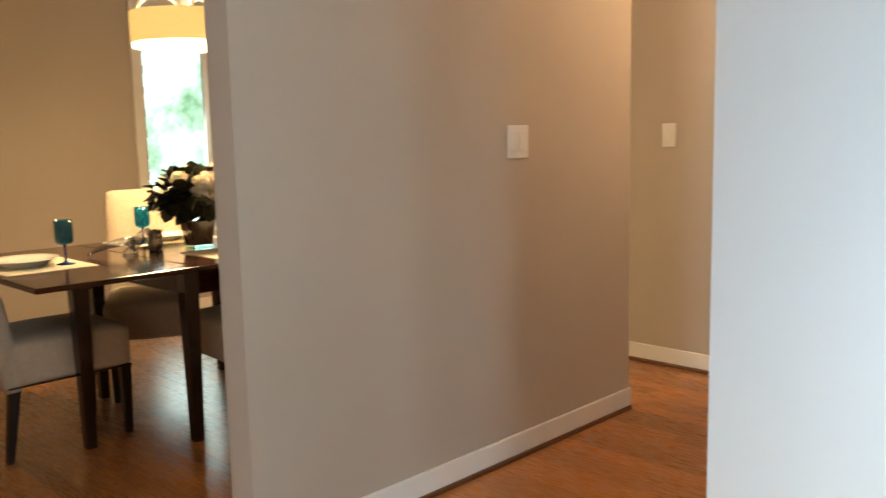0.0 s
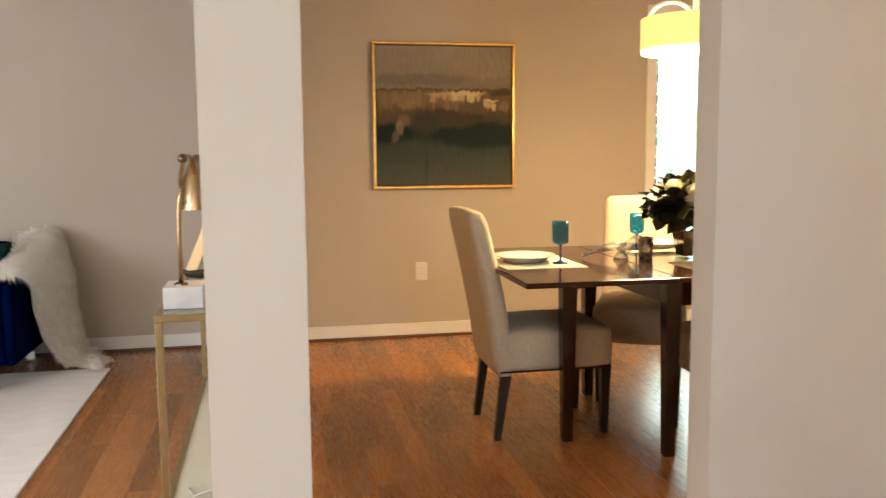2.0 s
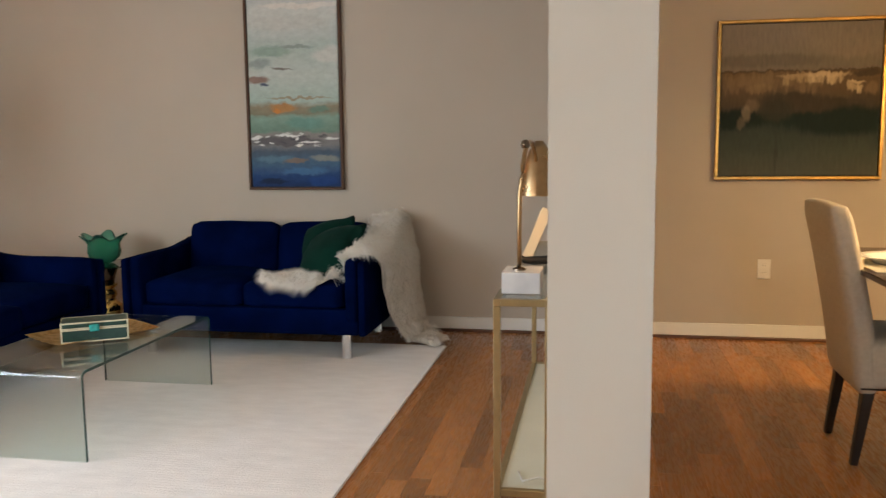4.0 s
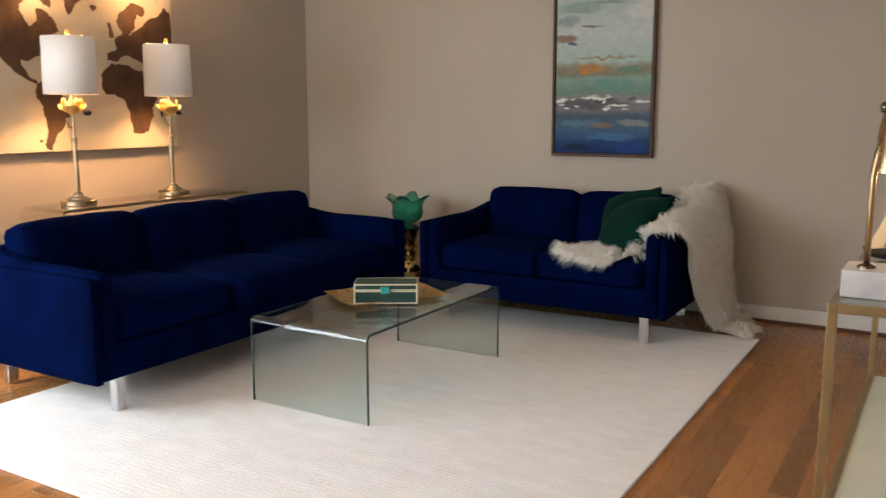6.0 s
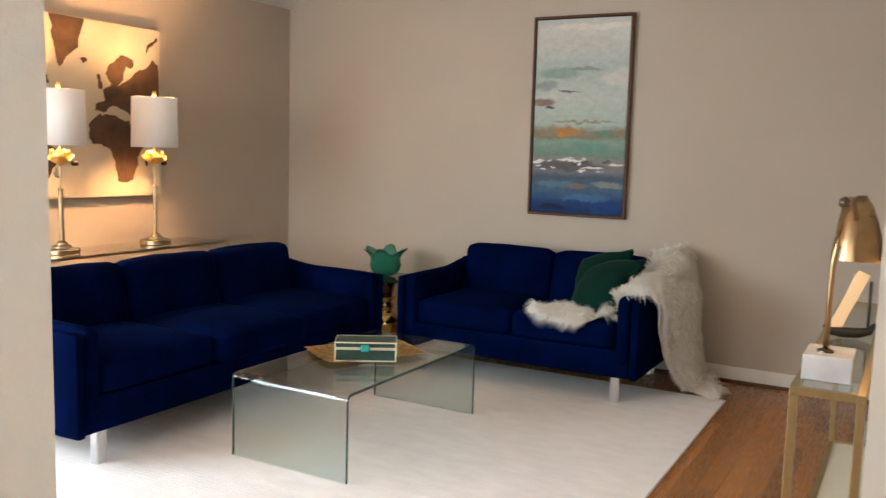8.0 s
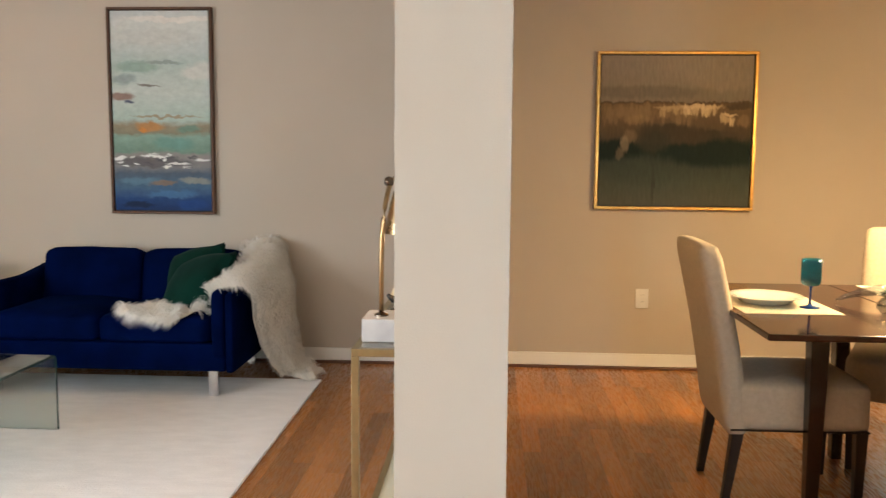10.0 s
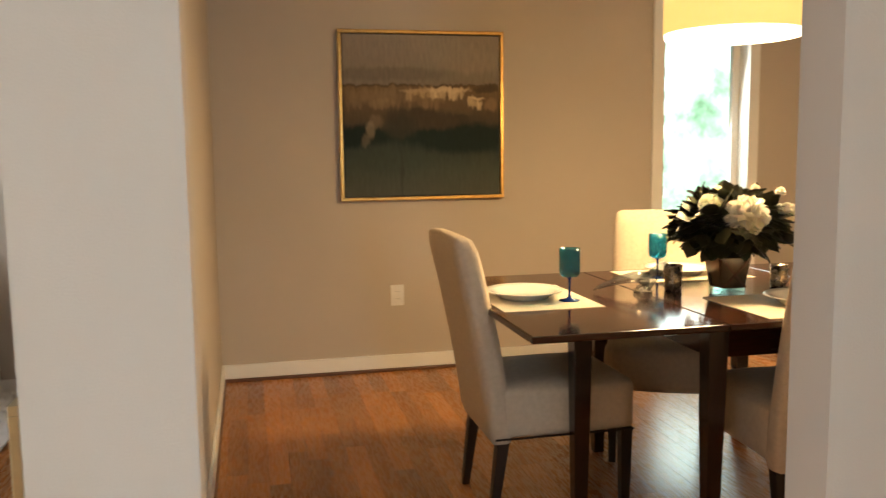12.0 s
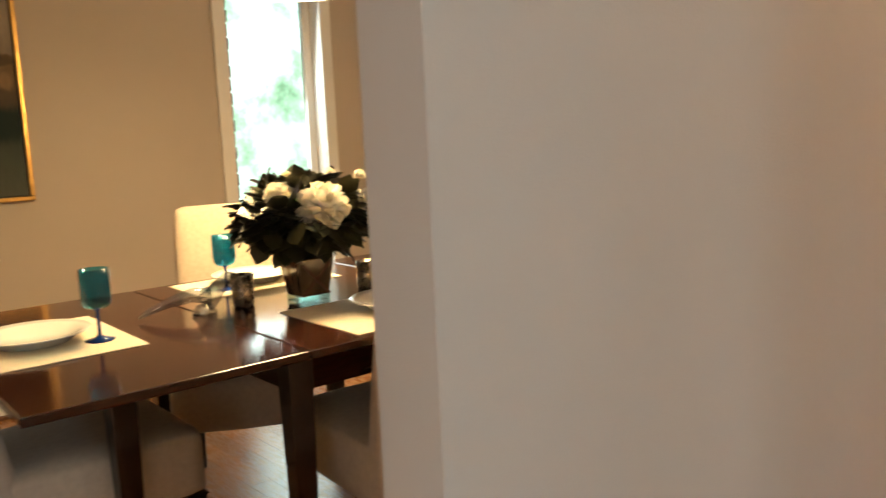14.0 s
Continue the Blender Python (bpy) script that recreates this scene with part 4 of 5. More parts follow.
pillow((-1.190, 5.19, 0.588), (0.93, -0.20, 0.30), (0.08, 0.80, 0.58), 0.185, 0.215, "emerald green velvet cushion leaning on the arm")
pillow((-1.265, 5.37, 0.612), (0.90, -0.10, 0.42), (-0.05, 0.62, 0.78), 0.175, 0.18, "emerald green velvet cushion behind another one")

M_FUR = mat("long ivory faux fur", (0.98, 0.96, 0.92), 0.8, color2=(0.96, 0.92, 0.86), scale=14, island=0.03, spec=0.2)


def glow_through(m, share):
    """Thin petals and hairs pass part of the light on."""
    nt = m.node_tree
    bs = nt.nodes["Principled BSDF"]
    thin, mix = nt.nodes.new("ShaderNodeBsdfTranslucent"), nt.nodes.new("ShaderNodeMixShader")
    nt.links.new(bs.inputs["Base Color"].links[0].from_socket, thin.inputs[0])
    mix.inputs[0].default_value = share
    nt.links.new(bs.outputs[0], mix.inputs[1])
    nt.links.new(thin.outputs[0], mix.inputs[2])
    nt.links.new(mix.outputs[0], nt.nodes["Material Output"].inputs[0])


glow_through(M_FUR, 0.5)
throw = thing("fur_throw", pose(0, 0, 0), "long ivory faux fur throw hanging off the arm", "throw")
rail = [(-1.49, 5.00, 0.455, 0.04), (-1.38, 5.00, 0.466, 0.10), (-1.25, 5.01, 0.472, 0.13), (-1.13, 5.06, 0.478, 0.13), (-1.04, 5.20, 0.515, 0.20), (-1.012, 5.34, 0.60, 0.34), (-0.965, 5.38, 0.662, 0.41), (-0.89, 5.38, 0.660, 0.42),
        (-0.855, 5.42, 0.585, 0.37), (-0.845, 5.43, 0.46, 0.35), (-0.835, 5.46, 0.33, 0.33), (-0.815, 5.52, 0.18, 0.27), (-0.77, 5.54, 0.06, 0.16), (-0.69, 5.49, 0.040, 0.11), (-0.61, 5.39, 0.034, 0.05)]


def throw_at(u, w):
    n = len(rail)
    k = min(n - 2, int(u * (n - 1)))
    t = u * (n - 1) - k
    p0, p1, p2, p3 = (rail[max(0, min(n - 1, k + i))] for i in (-1, 0, 1, 2))
    x, y, z, h = (0.5 * (2 * b + (c - a) * t + (2 * a - 5 * b + 4 * c - d) * t * t + (3 * b - a - 3 * c + d) * t * t * t) for a, b, c, d in zip(p0, p1, p2, p3))
    yy = y + h * w
    top = max(0.0, 1 - abs(u - 0.45) / 0.14)
    lift = min(1.0, top * 1.6) * (0.095 * max(0.0, min(1.0, (yy - 5.38) / 0.22)) - 0.035 * max(0.0, min(1.0, (5.40 - yy) / 0.35)))
    droop = 0.05 * max(0.0, min(1.0, (4.95 - yy) / 0.08)) if u < 0.3 else 0.0
    side = max(0.0, min(1.0, (u - 0.52) / 0.06)) * max(0.0, min(1.0, (0.90 - u) / 0.08))
    fold = 0.014 * math.sin(5 * w + 4 * u) + 0.012 * noise.noise((x * 7, yy * 7, z * 7))
    return Vector((x + side * (fold + 0.045 * (1 - w * w) + 0.012), min(yy, 5.80), z + lift - droop + (1 - side) * max(0, fold)))


bm = bmesh.new()
nu, nw = 84, 20
grid = [[bm.verts.new(throw_at(i / nu * 0.999, 2 * j / nw - 1)) for j in range(nw + 1)] for i in range(nu + 1)]
for i in range(nu):
    for j in range(nw):
        bm.faces.new((grid[i][j], grid[i + 1][j], grid[i + 1][j + 1], grid[i][j + 1]))
bmesh.ops.recalc_face_normals(bm, faces=bm.faces[:])
bmesh.ops.solidify(bm, geom=bm.faces[:], thickness=0.004)
part("hide", bm, M_FUR, throw, smooth=True)
rng = random.Random(5)
verts, faces = [], []
for n in range(27000):
    u, w = rng.random() * 0.995, (rng.uniform(-1, 1) if n % 6 else rng.choice((-1, 1)) * rng.uniform(0.9, 1.0))
    p = throw_at(u, w)
    du, dw = throw_at(min(0.999, u + 0.012), w) - throw_at(max(0, u - 0.012), w), throw_at(u, min(1, w + 0.05)) - throw_at(u, max(-1, w - 0.05))
    if du.length < 1e-6 or dw.length < 1e-6:
        continue
    nrm = du.normalized().cross(dw.normalized())
    if nrm.length < 0.05:
        continue
    nrm.normalize()
    hangs = 0.53 < u < 0.86
    if (hangs and nrm.x < 0) or (not hangs and nrm.z < 0):
        nrm = -nrm
    clump = noise.noise_vector(p * 16) * 0.32
    edge = Vector((0, 1, 0)) * w * (0.45 if abs(w) > 0.85 else 0.15)
    along = du.normalized() * (-0.7 if u < 0.2 else 0.8)
    tip = (nrm * rng.uniform(0.15, 0.45) + along + Vector((0, 0, -0.5)) + edge + clump + 0.22 * Vector((rng.uniform(-1, 1), rng.uniform(-1, 1), rng.uniform(-1, 1)))).normalized()
    ln = rng.uniform(0.05, 0.115) * (0.75 if hangs and abs(w) > 0.8 else 1.0)
    s = tip.cross(nrm)
    if s.length < 0.05:
        continue
    twist = rng.uniform(-0.6, 0.6)
    s = (s.normalized() * math.cos(twist) + nrm * math.sin(twist)) * rng.uniform(0.0014, 0.0030)
    mid = p + nrm * 0.014 + (tip * 0.55 + nrm * 0.2) * ln
    end = p + tip * ln + nrm * 0.010 - Vector((0, 0, 0.012))
    if end.z < 0.018:
        end.z = 0.018 + rng.random() * 0.008
    mid.z = max(mid.z, 0.02)
    i = len(verts)
    verts += [p - s, p + s, mid - s, mid + s, end]
    faces += [(i, i + 1, i + 3, i + 2), (i + 2, i + 3, i + 4)]
me = bpy.data.meshes.new("fur")
me.from_pydata([tuple(v) for v in verts], [], faces)
me.materials.append(M_FUR)
fur = tagged(new("fur", me), kind="stuff")
fur.parent = throw

# ---- console with lamp and book ----
con = thing("console_table", pose(0, 0, 0), "slim gold metal console table with a glass top", "console table")
CX0, CX1, CY0, CY1, CZ = 0.066, 0.246, 2.90, 4.50, 0.762
T = 0.022
for x in (CX0, CX1 - T):
    for y in (CY0, CY1 - T):
        part("leg", box((x, y, -0.004, x + T, y + T, CZ - T), bevel=0.002), M_CHAMP, con)
for z in (CZ - T, 0.135):
    for x in (CX0, CX1 - T):
        part("side_rail", box((x, CY0 + T, z, x + T, CY1 - T, z + T), bevel=0.002) if z < 0.5 else box((x, CY0, z, x + T, CY1, z + T), bevel=0.002), M_CHAMP, con)
    for y in (CY0, CY1 - T):
        part("end_rail", box((CX0 + T, y, z, CX1 - T, y + T, z + T), bevel=0.002), M_CHAMP, con)
part("glass_top", box((CX0 + T, CY0 + T, CZ - 0.010, CX1 - T, CY1 - T, CZ - 0.001)), M_GLASS, con)
M_IVORY = mat("ivory shelf panel", (0.74, 0.74, 0.62), 0.35, color2=(0.70, 0.70, 0.58), scale=5)
part("shelf", box((CX0 + T, CY0 + T, 0.142, CX1 - T, CY1 - T, 0.152)), M_IVORY, con, "ivory lower shelf")
dl = thing("dome_lamp", pose(0.132, 3.06, CZ), "arched brass dome lamp on a white marble block", "table lamp")
part("marble_base", box((-0.050, -0.065, 0, 0.072, 0.095, 0.068), bevel=0.003), M_MARBLE, dl, "white marble block")
part("collar", lathe([(0.022, 0.068), (0.022, 0.073), (0.010, 0.078)], 20), M_BRONZE, dl)
arch = [(0, 0, 0.07), (0, 0, 0.20), (0.001, 0.004, 0.30)]
for k in range(15):
    a = math.pi * k / 14
    arch.append((0.003 + 0.035 * k / 14, 0.165 - 0.160 * math.cos(a), 0.325 + 0.152 * math.sin(a)))
M_AGED = mat("aged brass", (0.42, 0.28, 0.15), 0.22, 1.0, color2=(0.32, 0.20, 0.10), scale=18, rough2=0.36)
part("arm", tube(arch, 0.0075, 12), M_AGED, dl, smooth=True)
part("pivot", lathe([(0.004, 0.0), (0.013, 0.006), (0.015, 0.016), (0.013, 0.026), (0.004, 0.032)], 16, at=(0.012, 0.085, 0.452)), M_BRONZE, dl, "dark bronze pivot", smooth=True)
bm = lathe([(0.074, 0.0), (0.067, 0.05), (0.053, 0.110), (0.035, 0.160), (0.014, 0.192), (0.012, 0.188), (0.032, 0.156), (0.050, 0.108), (0.064, 0.05), (0.071, 0.0), (0.074, 0.0)], 32, at=(0.040, 0.340, 0.288), cap=False)
dome = part("dome_shade", bm, M_AGED, dl, "polished brass dome shade", smooth=True)
part("bulb", lathe([(0.006, 0.0), (0.024, 0.02), (0.028, 0.04), (0.016, 0.07), (0.012, 0.09)], 18, at=(0.040, 0.340, 0.303)), mat("lit bulb", (0.9, 0.8, 0.6), 0.4, emit=(1.0, 0.72, 0.38), power=9), dome, smooth=True)
lamp("dome_lamp_bulb", "POINT", pose(0.165, 3.385, CZ + 0.285), 1.6, WARM, radius=0.03)
M_BLACK = mat("black metal", (0.012, 0.012, 0.012), 0.4)
M_PAPER = mat("cream paper", (0.62, 0.55, 0.40), 0.8, scale=8)
bk = thing("book_on_stand", pose(0.150, 3.66, CZ, 0, 0, 10), "slanted cream booklet on a curved black stand", "book")
part("stand", tube([(-0.075, -0.02, 0.040), (-0.055, -0.014, 0.022), (-0.02, -0.004, 0.018), (0.03, 0.004, 0.018), (0.065, 0.010, 0.026), (0.082, 0.014, 0.050)], lambda t: 0.006 + 0.012 * math.sin(math.pi * t), 12), M_BLACK, bk, "curved black stand", smooth=True)
part("support_rod", tube([(0.060, 0.012, 0.024), (0.062, 0.022, 0.19)], 0.005, 10), M_BLACK, bk, "thin black rod", smooth=True)
for name, w, h, th, lean, dx in (("cover", 0.020, 0.215, 0.004, 24, -0.045), ("page_block", 0.018, 0.200, 0.010, 21, -0.038)):
    bm = box((-w, 0.0, 0.0, w, th, h), bevel=0.0015)
    bmesh.ops.transform(bm, matrix=Matrix.Translation((dx, 0.004 if name == "cover" else 0.012, 0.022)) @ Matrix.Rotation(radians(-12), 4, "X") @ Matrix.Rotation(radians(lean), 4, "Y"), verts=bm.verts)
    part(name, bm, M_PAPER, bk)
cd = thing("power_cord", pose(0, 0, 0), "thin white lamp cord hanging behind the console", "cord")
part("cord", tube([(0.235 + 0.010 * math.sin(k * 0.9), 2.99 + 0.02 * math.sin(k * 0.55), 0.72 - k * 0.047) for k in range(13)] + [(0.20, 3.02, 0.157), (0.15, 2.98, 0.156), (0.13, 3.06, 0.156)], 0.0028, 6), M_PLASTIC, cd, smooth=True)

# ---- on the dining table ----
M_MAT = mat("cream woven placemat", (0.70, 0.63, 0.50), 0.9, color2=(0.62, 0.55, 0.42), scale=120, bump=0.5, bump_scale=500)
M_CHINA = mat("white glazed china", (0.80, 0.78, 0.72), 0.12, scale=8, coat=0.3)
M_BLUEBOWL = thin_glass("teal goblet glass", (0.19, 0.60, 0.73))
M_BLUESTEM = mat("cobalt goblet stem glass", (0.008, 0.05, 0.28), 0.05, glass=0.45, ior=1.3, color2=(0.006, 0.04, 0.22), scale=6)
for x0, y0, x1, y1 in ((1.365, 3.60, 1.715, 4.075), (2.06, 4.03, 2.55, 4.345), (2.105, 3.27, 2.585, 3.665)):
    pm = thing("placemat", pose(0, 0, TZ), "cream woven placemat on the dining table", "placemat", "placemats on the table")
    part("weave", box((x0, y0, 0, x1, y1, 0.003), bevel=0.001, seg=1), M_MAT, pm)


def plate(x, y):
    p = thing("dinner_plate", pose(x, y, TZ + 0.003), "white china rimmed dinner plate on a placemat", "plate", "plates on the table")
    part("dish", lathe([(0.080, 0.0), (0.088, 0.002), (0.112, 0.020), (0.136, 0.027), (0.138, 0.029), (0.136, 0.031), (0.110, 0.025), (0.085, 0.008), (0.0, 0.007)], 48), M_CHINA, p, smooth=True)


def goblet(x, y):
    g = thing("goblet", pose(x, y, TZ + 0.003 if x < 2 else TZ), "teal glass goblet with a cobalt blue stem", "goblet", "goblets on the table")
    part("foot", lathe([(0.036, 0.0), (0.036, 0.003), (0.012, 0.008), (0.0045, 0.016)], 28), M_BLUESTEM, g, smooth=True)
    part("stem", lathe([(0.0045, 0.016), (0.004, 0.05), (0.005, 0.075), (0.012, 0.082)], 16), M_BLUESTEM, g, smooth=True)
    part("bowl", lathe([(0.008, 0.080), (0.026, 0.084), (0.034, 0.092), (0.037, 0.11), (0.036, 0.182), (0.0345, 0.182), (0.0353, 0.11), (0.032, 0.095), (0.024, 0.088), (0.0, 0.086)], 32), M_BLUEBOWL, g, smooth=True)


for x, y in ((1.51, 3.84), (2.30, 4.20), (2.37, 3.46)):
    plate(x, y)
for x, y in ((1.640, 3.735), (2.165, 4.12), (2.655, 3.78)):
    goblet(x, y)
M_MERC = mat("mercury glass", (0.42, 0.36, 0.28), 0.14, 0.75, color2=(0.20, 0.16, 0.12), scale=60, rough2=0.4)
for x, y, h in ((2.083, 3.836, 0.095), (2.49, 3.79, 0.085)):
    vt = thing("votive_holder", pose(x, y, TZ), "silvery mercury glass votive candle holder", "candle holder", "votives on the table")
    part("cup", lathe([(0.028, 0.0), (0.031, 0.004), (0.034, h), (0.031, h), (0.028, 0.012), (0.0, 0.010)], 28), M_MERC, vt, smooth=True)
    part("candle", lathe([(0.026, 0.0105), (0.027, 0.05), (0.0, 0.052)], 24), M_CREAMINLAY, vt, smooth=True)
M_CRYSTAL = thin_glass("crystal", (0.66, 0.68, 0.70), 0.05, 2.3)
bd = thing("glass_bird", pose(1.958, 3.825, TZ), "clear crystal pheasant figurine with a long tail", "figurine")
bm = lathe([(0.034, 0.0), (0.036, 0.010), (0.026, 0.020), (0.020, 0.030)], 20)
tube([(0.0, 0.0, 0.028), (0.030, -0.004, 0.055), (0.058, -0.010, 0.085), (0.074, -0.014, 0.105), (0.088, -0.018, 0.104)], lambda t: 0.026 * (1 - t) ** 0.8 + 0.005, 12, bm)
tube([(0.020, -0.002, 0.052), (-0.030, 0.010, 0.058), (-0.090, 0.028, 0.045), (-0.140, 0.043, 0.026), (-0.170, 0.052, 0.010)], lambda t: 0.022 * (1 - t) + 0.004, 12, bm)
part("body", bm, M_CRYSTAL, bd, smooth=True)

# flowers
fv = thing("flower_arrangement", pose(2.265, 3.775, TZ), "white peonies and dark magnolia leaves in a vase", "flowers")
M_LINED = mat("leaf-lined brown glass", (0.13, 0.085, 0.045), 0.08, color2=(0.05, 0.032, 0.018), scale=16, stretch=(1, 1, 0.4), coat=0.8)
bm = bmesh.new()
bmesh.ops.create_cone(bm, cap_ends=True, segments=4, radius1=0.046 * 1.414, radius2=0.062 * 1.414, depth=0.115, matrix=Matrix.Translation((0, 0, 0.073)) @ Matrix.Rotation(radians(45), 4, "Z"))
bmesh.ops.bevel(bm, geom=bm.edges[:], offset=0.006, segments=3, profile=0.5, affect="EDGES")
vase = part("vase", bm, M_LINED, fv, "square glass vase lined with brown leaf")
part("vase_foot", box((-0.048, -0.048, 0, 0.048, 0.048, 0.016), bevel=0.004), thin_glass("pale vase base glass", (0.75, 0.9, 0.87)), vase, "thick clear glass vase base")
for k in (-1, 1):
    bm = box((-0.066, -0.0590, -0.004, 0.066, -0.0565, 0.004))
    bmesh.ops.transform(bm, matrix=Matrix.Translation((0, 0.001, 0.073)) @ Matrix.Rotation(radians(7.5), 4, "X") @ Matrix.Rotation(radians(46 * k), 4, "Y"), verts=bm.verts)
    part("ribbon", bm, M_WALNUT, vase)
M_GREENLEAF = mat("dark magnolia leaf", (0.018, 0.026, 0.010), 0.38, color2=(0.035, 0.030, 0.014), scale=9, island=0.35, coat=0.15)
BLOOMS = ((-0.006, -0.124, 0.282, 0.076), (-0.100, -0.049, 0.316, 0.046), (0.160, -0.115, 0.290, 0.036))
rng = random.Random(11)
allv, allf = [], []
for n in range(620):
    th, ph = rng.uniform(0, 2 * math.pi), math.acos(rng.uniform(-0.55, 1))
    d = Vector((math.sin(ph) * math.cos(th), math.sin(ph) * math.sin(th), math.cos(ph)))
    c = Vector((0, 0, 0.235))
    base = c + Vector((d.x * 0.165, d.y * 0.165, d.z * 0.095)) * rng.uniform(0.5, 1.0)
    ln, w = rng.uniform(0.060, 0.100), rng.uniform(0.026, 0.044)
    t = (d + 0.6 * Vector((rng.uniform(-1, 1), rng.uniform(-1, 1), rng.uniform(-0.9, 0.6)))).normalized()
    s = t.cross(Vector((rng.uniform(-0.6, 0.6), rng.uniform(-0.6, 0.6), 1))).normalized()
    up = s.cross(t)
    if any((base + t * ln * k - Vector(bl[:3])).length < bl[3] * 0.95 for bl in BLOOMS for k in (0.2, 0.6, 1.0)):
        continue
    if base.z + t.z * ln < 0.115 and math.hypot(base.x, base.y) < 0.10:
        continue
    i = len(allv)
    for k, (a, ww) in enumerate(((0, 0.15), (0.25, 0.8), (0.5, 1.0), (0.75, 0.75), (1.0, 0.06))):
        q = base + t * ln * a - up * (0.020 * a * a)
        allv += [tuple(q - s * w * ww + up * 0.005), tuple(q), tuple(q + s * w * ww + up * 0.005)]
    for k in range(4):
        o = i + 3 * k
        allf += [(o, o + 1, o + 4, o + 3), (o + 1, o + 2, o + 5, o + 4)]
me = bpy.data.meshes.new("foliage")
me.from_pydata(allv, [], allf)
me.materials.append(M_GREENLEAF)
ob = tagged(new("foliage", me), "dense dark magnolia leaves", kind="stuff")
ob.parent = fv
for p in me.polygons:
    p.use_smooth = True
M_PEONY = mat("ivory peony petal", (0.95, 0.91, 0.82), 0.7, color2=(0.92, 0.86, 0.72), scale=25, island=0.06, sheen=0.2)
glow_through(M_PEONY, 0.22)
M_PEONY.node_tree.nodes["Principled BSDF"].inputs["Subsurface Weight"].default_value = 0.1
M_PEONY.node_tree.nodes["Principled BSDF"].inputs["Subsurface Radius"].default_value = (0.01, 0.006, 0.003)


def peony(x, y, z, r, aim):
    """A full round bloom of many short, crumpled, overlapping petals."""
    verts, faces = [], []
    turn = Vector(aim).to_track_quat("Z", "Y").to_matrix()
    rng = random.Random(int(x * 1000))
    count = 130
    for n in range(count):
        h = 1 - 1.45 * (n + 0.5) / count
        a = n * 2.39996 + rng.uniform(-0.25, 0.25)
        d = Vector((math.sqrt(max(0, 1 - h * h)) * math.cos(a), math.sqrt(max(0, 1 - h * h)) * math.sin(a), h))
        d = (d + 0.18 * Vector((rng.uniform(-1, 1), rng.uniform(-1, 1), rng.uniform(-1, 1)))).normalized()
        side = d.cross(Vector((rng.uniform(-1, 1), rng.uniform(-1, 1), rng.uniform(-0.3, 1)))).normalized()
        curl = side.cross(d) * r * rng.uniform(0.10, 0.34)
        w, top = r * rng.uniform(0.17, 0.27), r * rng.uniform(0.86, 1.06)
        i = len(verts)
        for m in range(4):
            t = m / 3
            for k in range(4):
                s = (k - 1.5) / 1.5
                q = d * (0.30 * r + (top - 0.30 * r) * t - 0.05 * r * s * s * t) + side * (w * s * (0.35 + 0.65 * math.sin(math.pi * (0.12 + 0.62 * t)))) + curl * (t * t - 0.35 * s * s) + 0.035 * r * Vector((rng.uniform(-1, 1), rng.uniform(-1, 1), rng.uniform(-1, 1))) * t
                verts.append(tuple(turn @ q + Vector((x, y, z))))
        for m in range(3):
            for k in range(3):
                o = i + 4 * m + k
                faces.append((o, o + 1, o + 5, o + 4))
    me = bpy.data.meshes.new("peony")
    me.from_pydata(verts, [], faces)
    me.materials.append(M_PEONY)
    for p in me.polygons:
        p.use_smooth = True
    ob = new("peony", me)
    ob.parent = fv
    return tagged(ob, "ivory peony bloom")


for k, aim in zip(BLOOMS, ((-0.2, -0.6, 0.75), (-0.4, -0.4, 0.8), (0.3, -0.5, 0.8))):
    peony(*k, aim)
for x, y, z in ((-0.034, 0.022, 0.372), (0.073, -0.048, 0.376), (0.145, -0.095, 0.366)):
    peony(x, y, z - 0.004, 0.018, (x, y, 0.9))

# ---- pendant over the table ----
M_DRUM = mat("lit linen drum shade", (0.78, 0.68, 0.42), 0.8, color2=(0.74, 0.62, 0.36), scale=70, stretch=(3, 3, 0.4), bump=0.2, emit=(1.0, 0.66, 0.20), power=0.75)
M_DIFF = mat("lit white diffuser", (0.9, 0.88, 0.8), 0.5, scale=8, emit=(1.0, 0.90, 0.72), power=3.2)
pd = thing("pendant_lamp", pose(2.34, 3.90, 0), "lit cream drum pendant lamp with looped arms", "pendant lamp")
part("shade", shell(0.250, 0.250, 1.700, 1.838, 0.004, 56), M_DRUM, pd, smooth=True)
part("diffuser", lathe([(0.243, 1.682), (0.246, 1.686), (0.246, 1.703), (0.243, 1.703)], 56), M_DIFF, pd, "glowing white diffuser")
part("stem", lathe([(0.022, 1.704), (0.022, 1.95), (0.010, 1.97), (0.010, 2.435)], 20), M_PLASTIC, pd)
for k in range(3):
    a = radians(25 + 120 * k)
    pts = [((0.022 + 0.20 * (1 - math.cos(math.pi * i / 16)) / 2) * math.cos(a), (0.022 + 0.20 * (1 - math.cos(math.pi * i / 16)) / 2) * math.sin(a), 1.835 + 0.085 * math.sin(math.pi * i / 16)) for i in range(17)]
    part("loop_arm", tube(pts, 0.010, 10), M_PLASTIC, pd, "white looped arm", smooth=True)
part("canopy", lathe([(0.065, 2.415), (0.065, 2.432), (0.055, 2.4395)], 28), M_PLASTIC, pd)


# fixture added out of view to go with the hall's warm fill
hl = thing("ceiling_light", pose(3.80, 1.55, 0), "unseen flush ceiling light added to warm the hall wall", "ceiling light")
part("rim", lathe([(0.15, 2.40), (0.155, 2.405), (0.155, 2.4395)], 36), M_TRIM, hl)
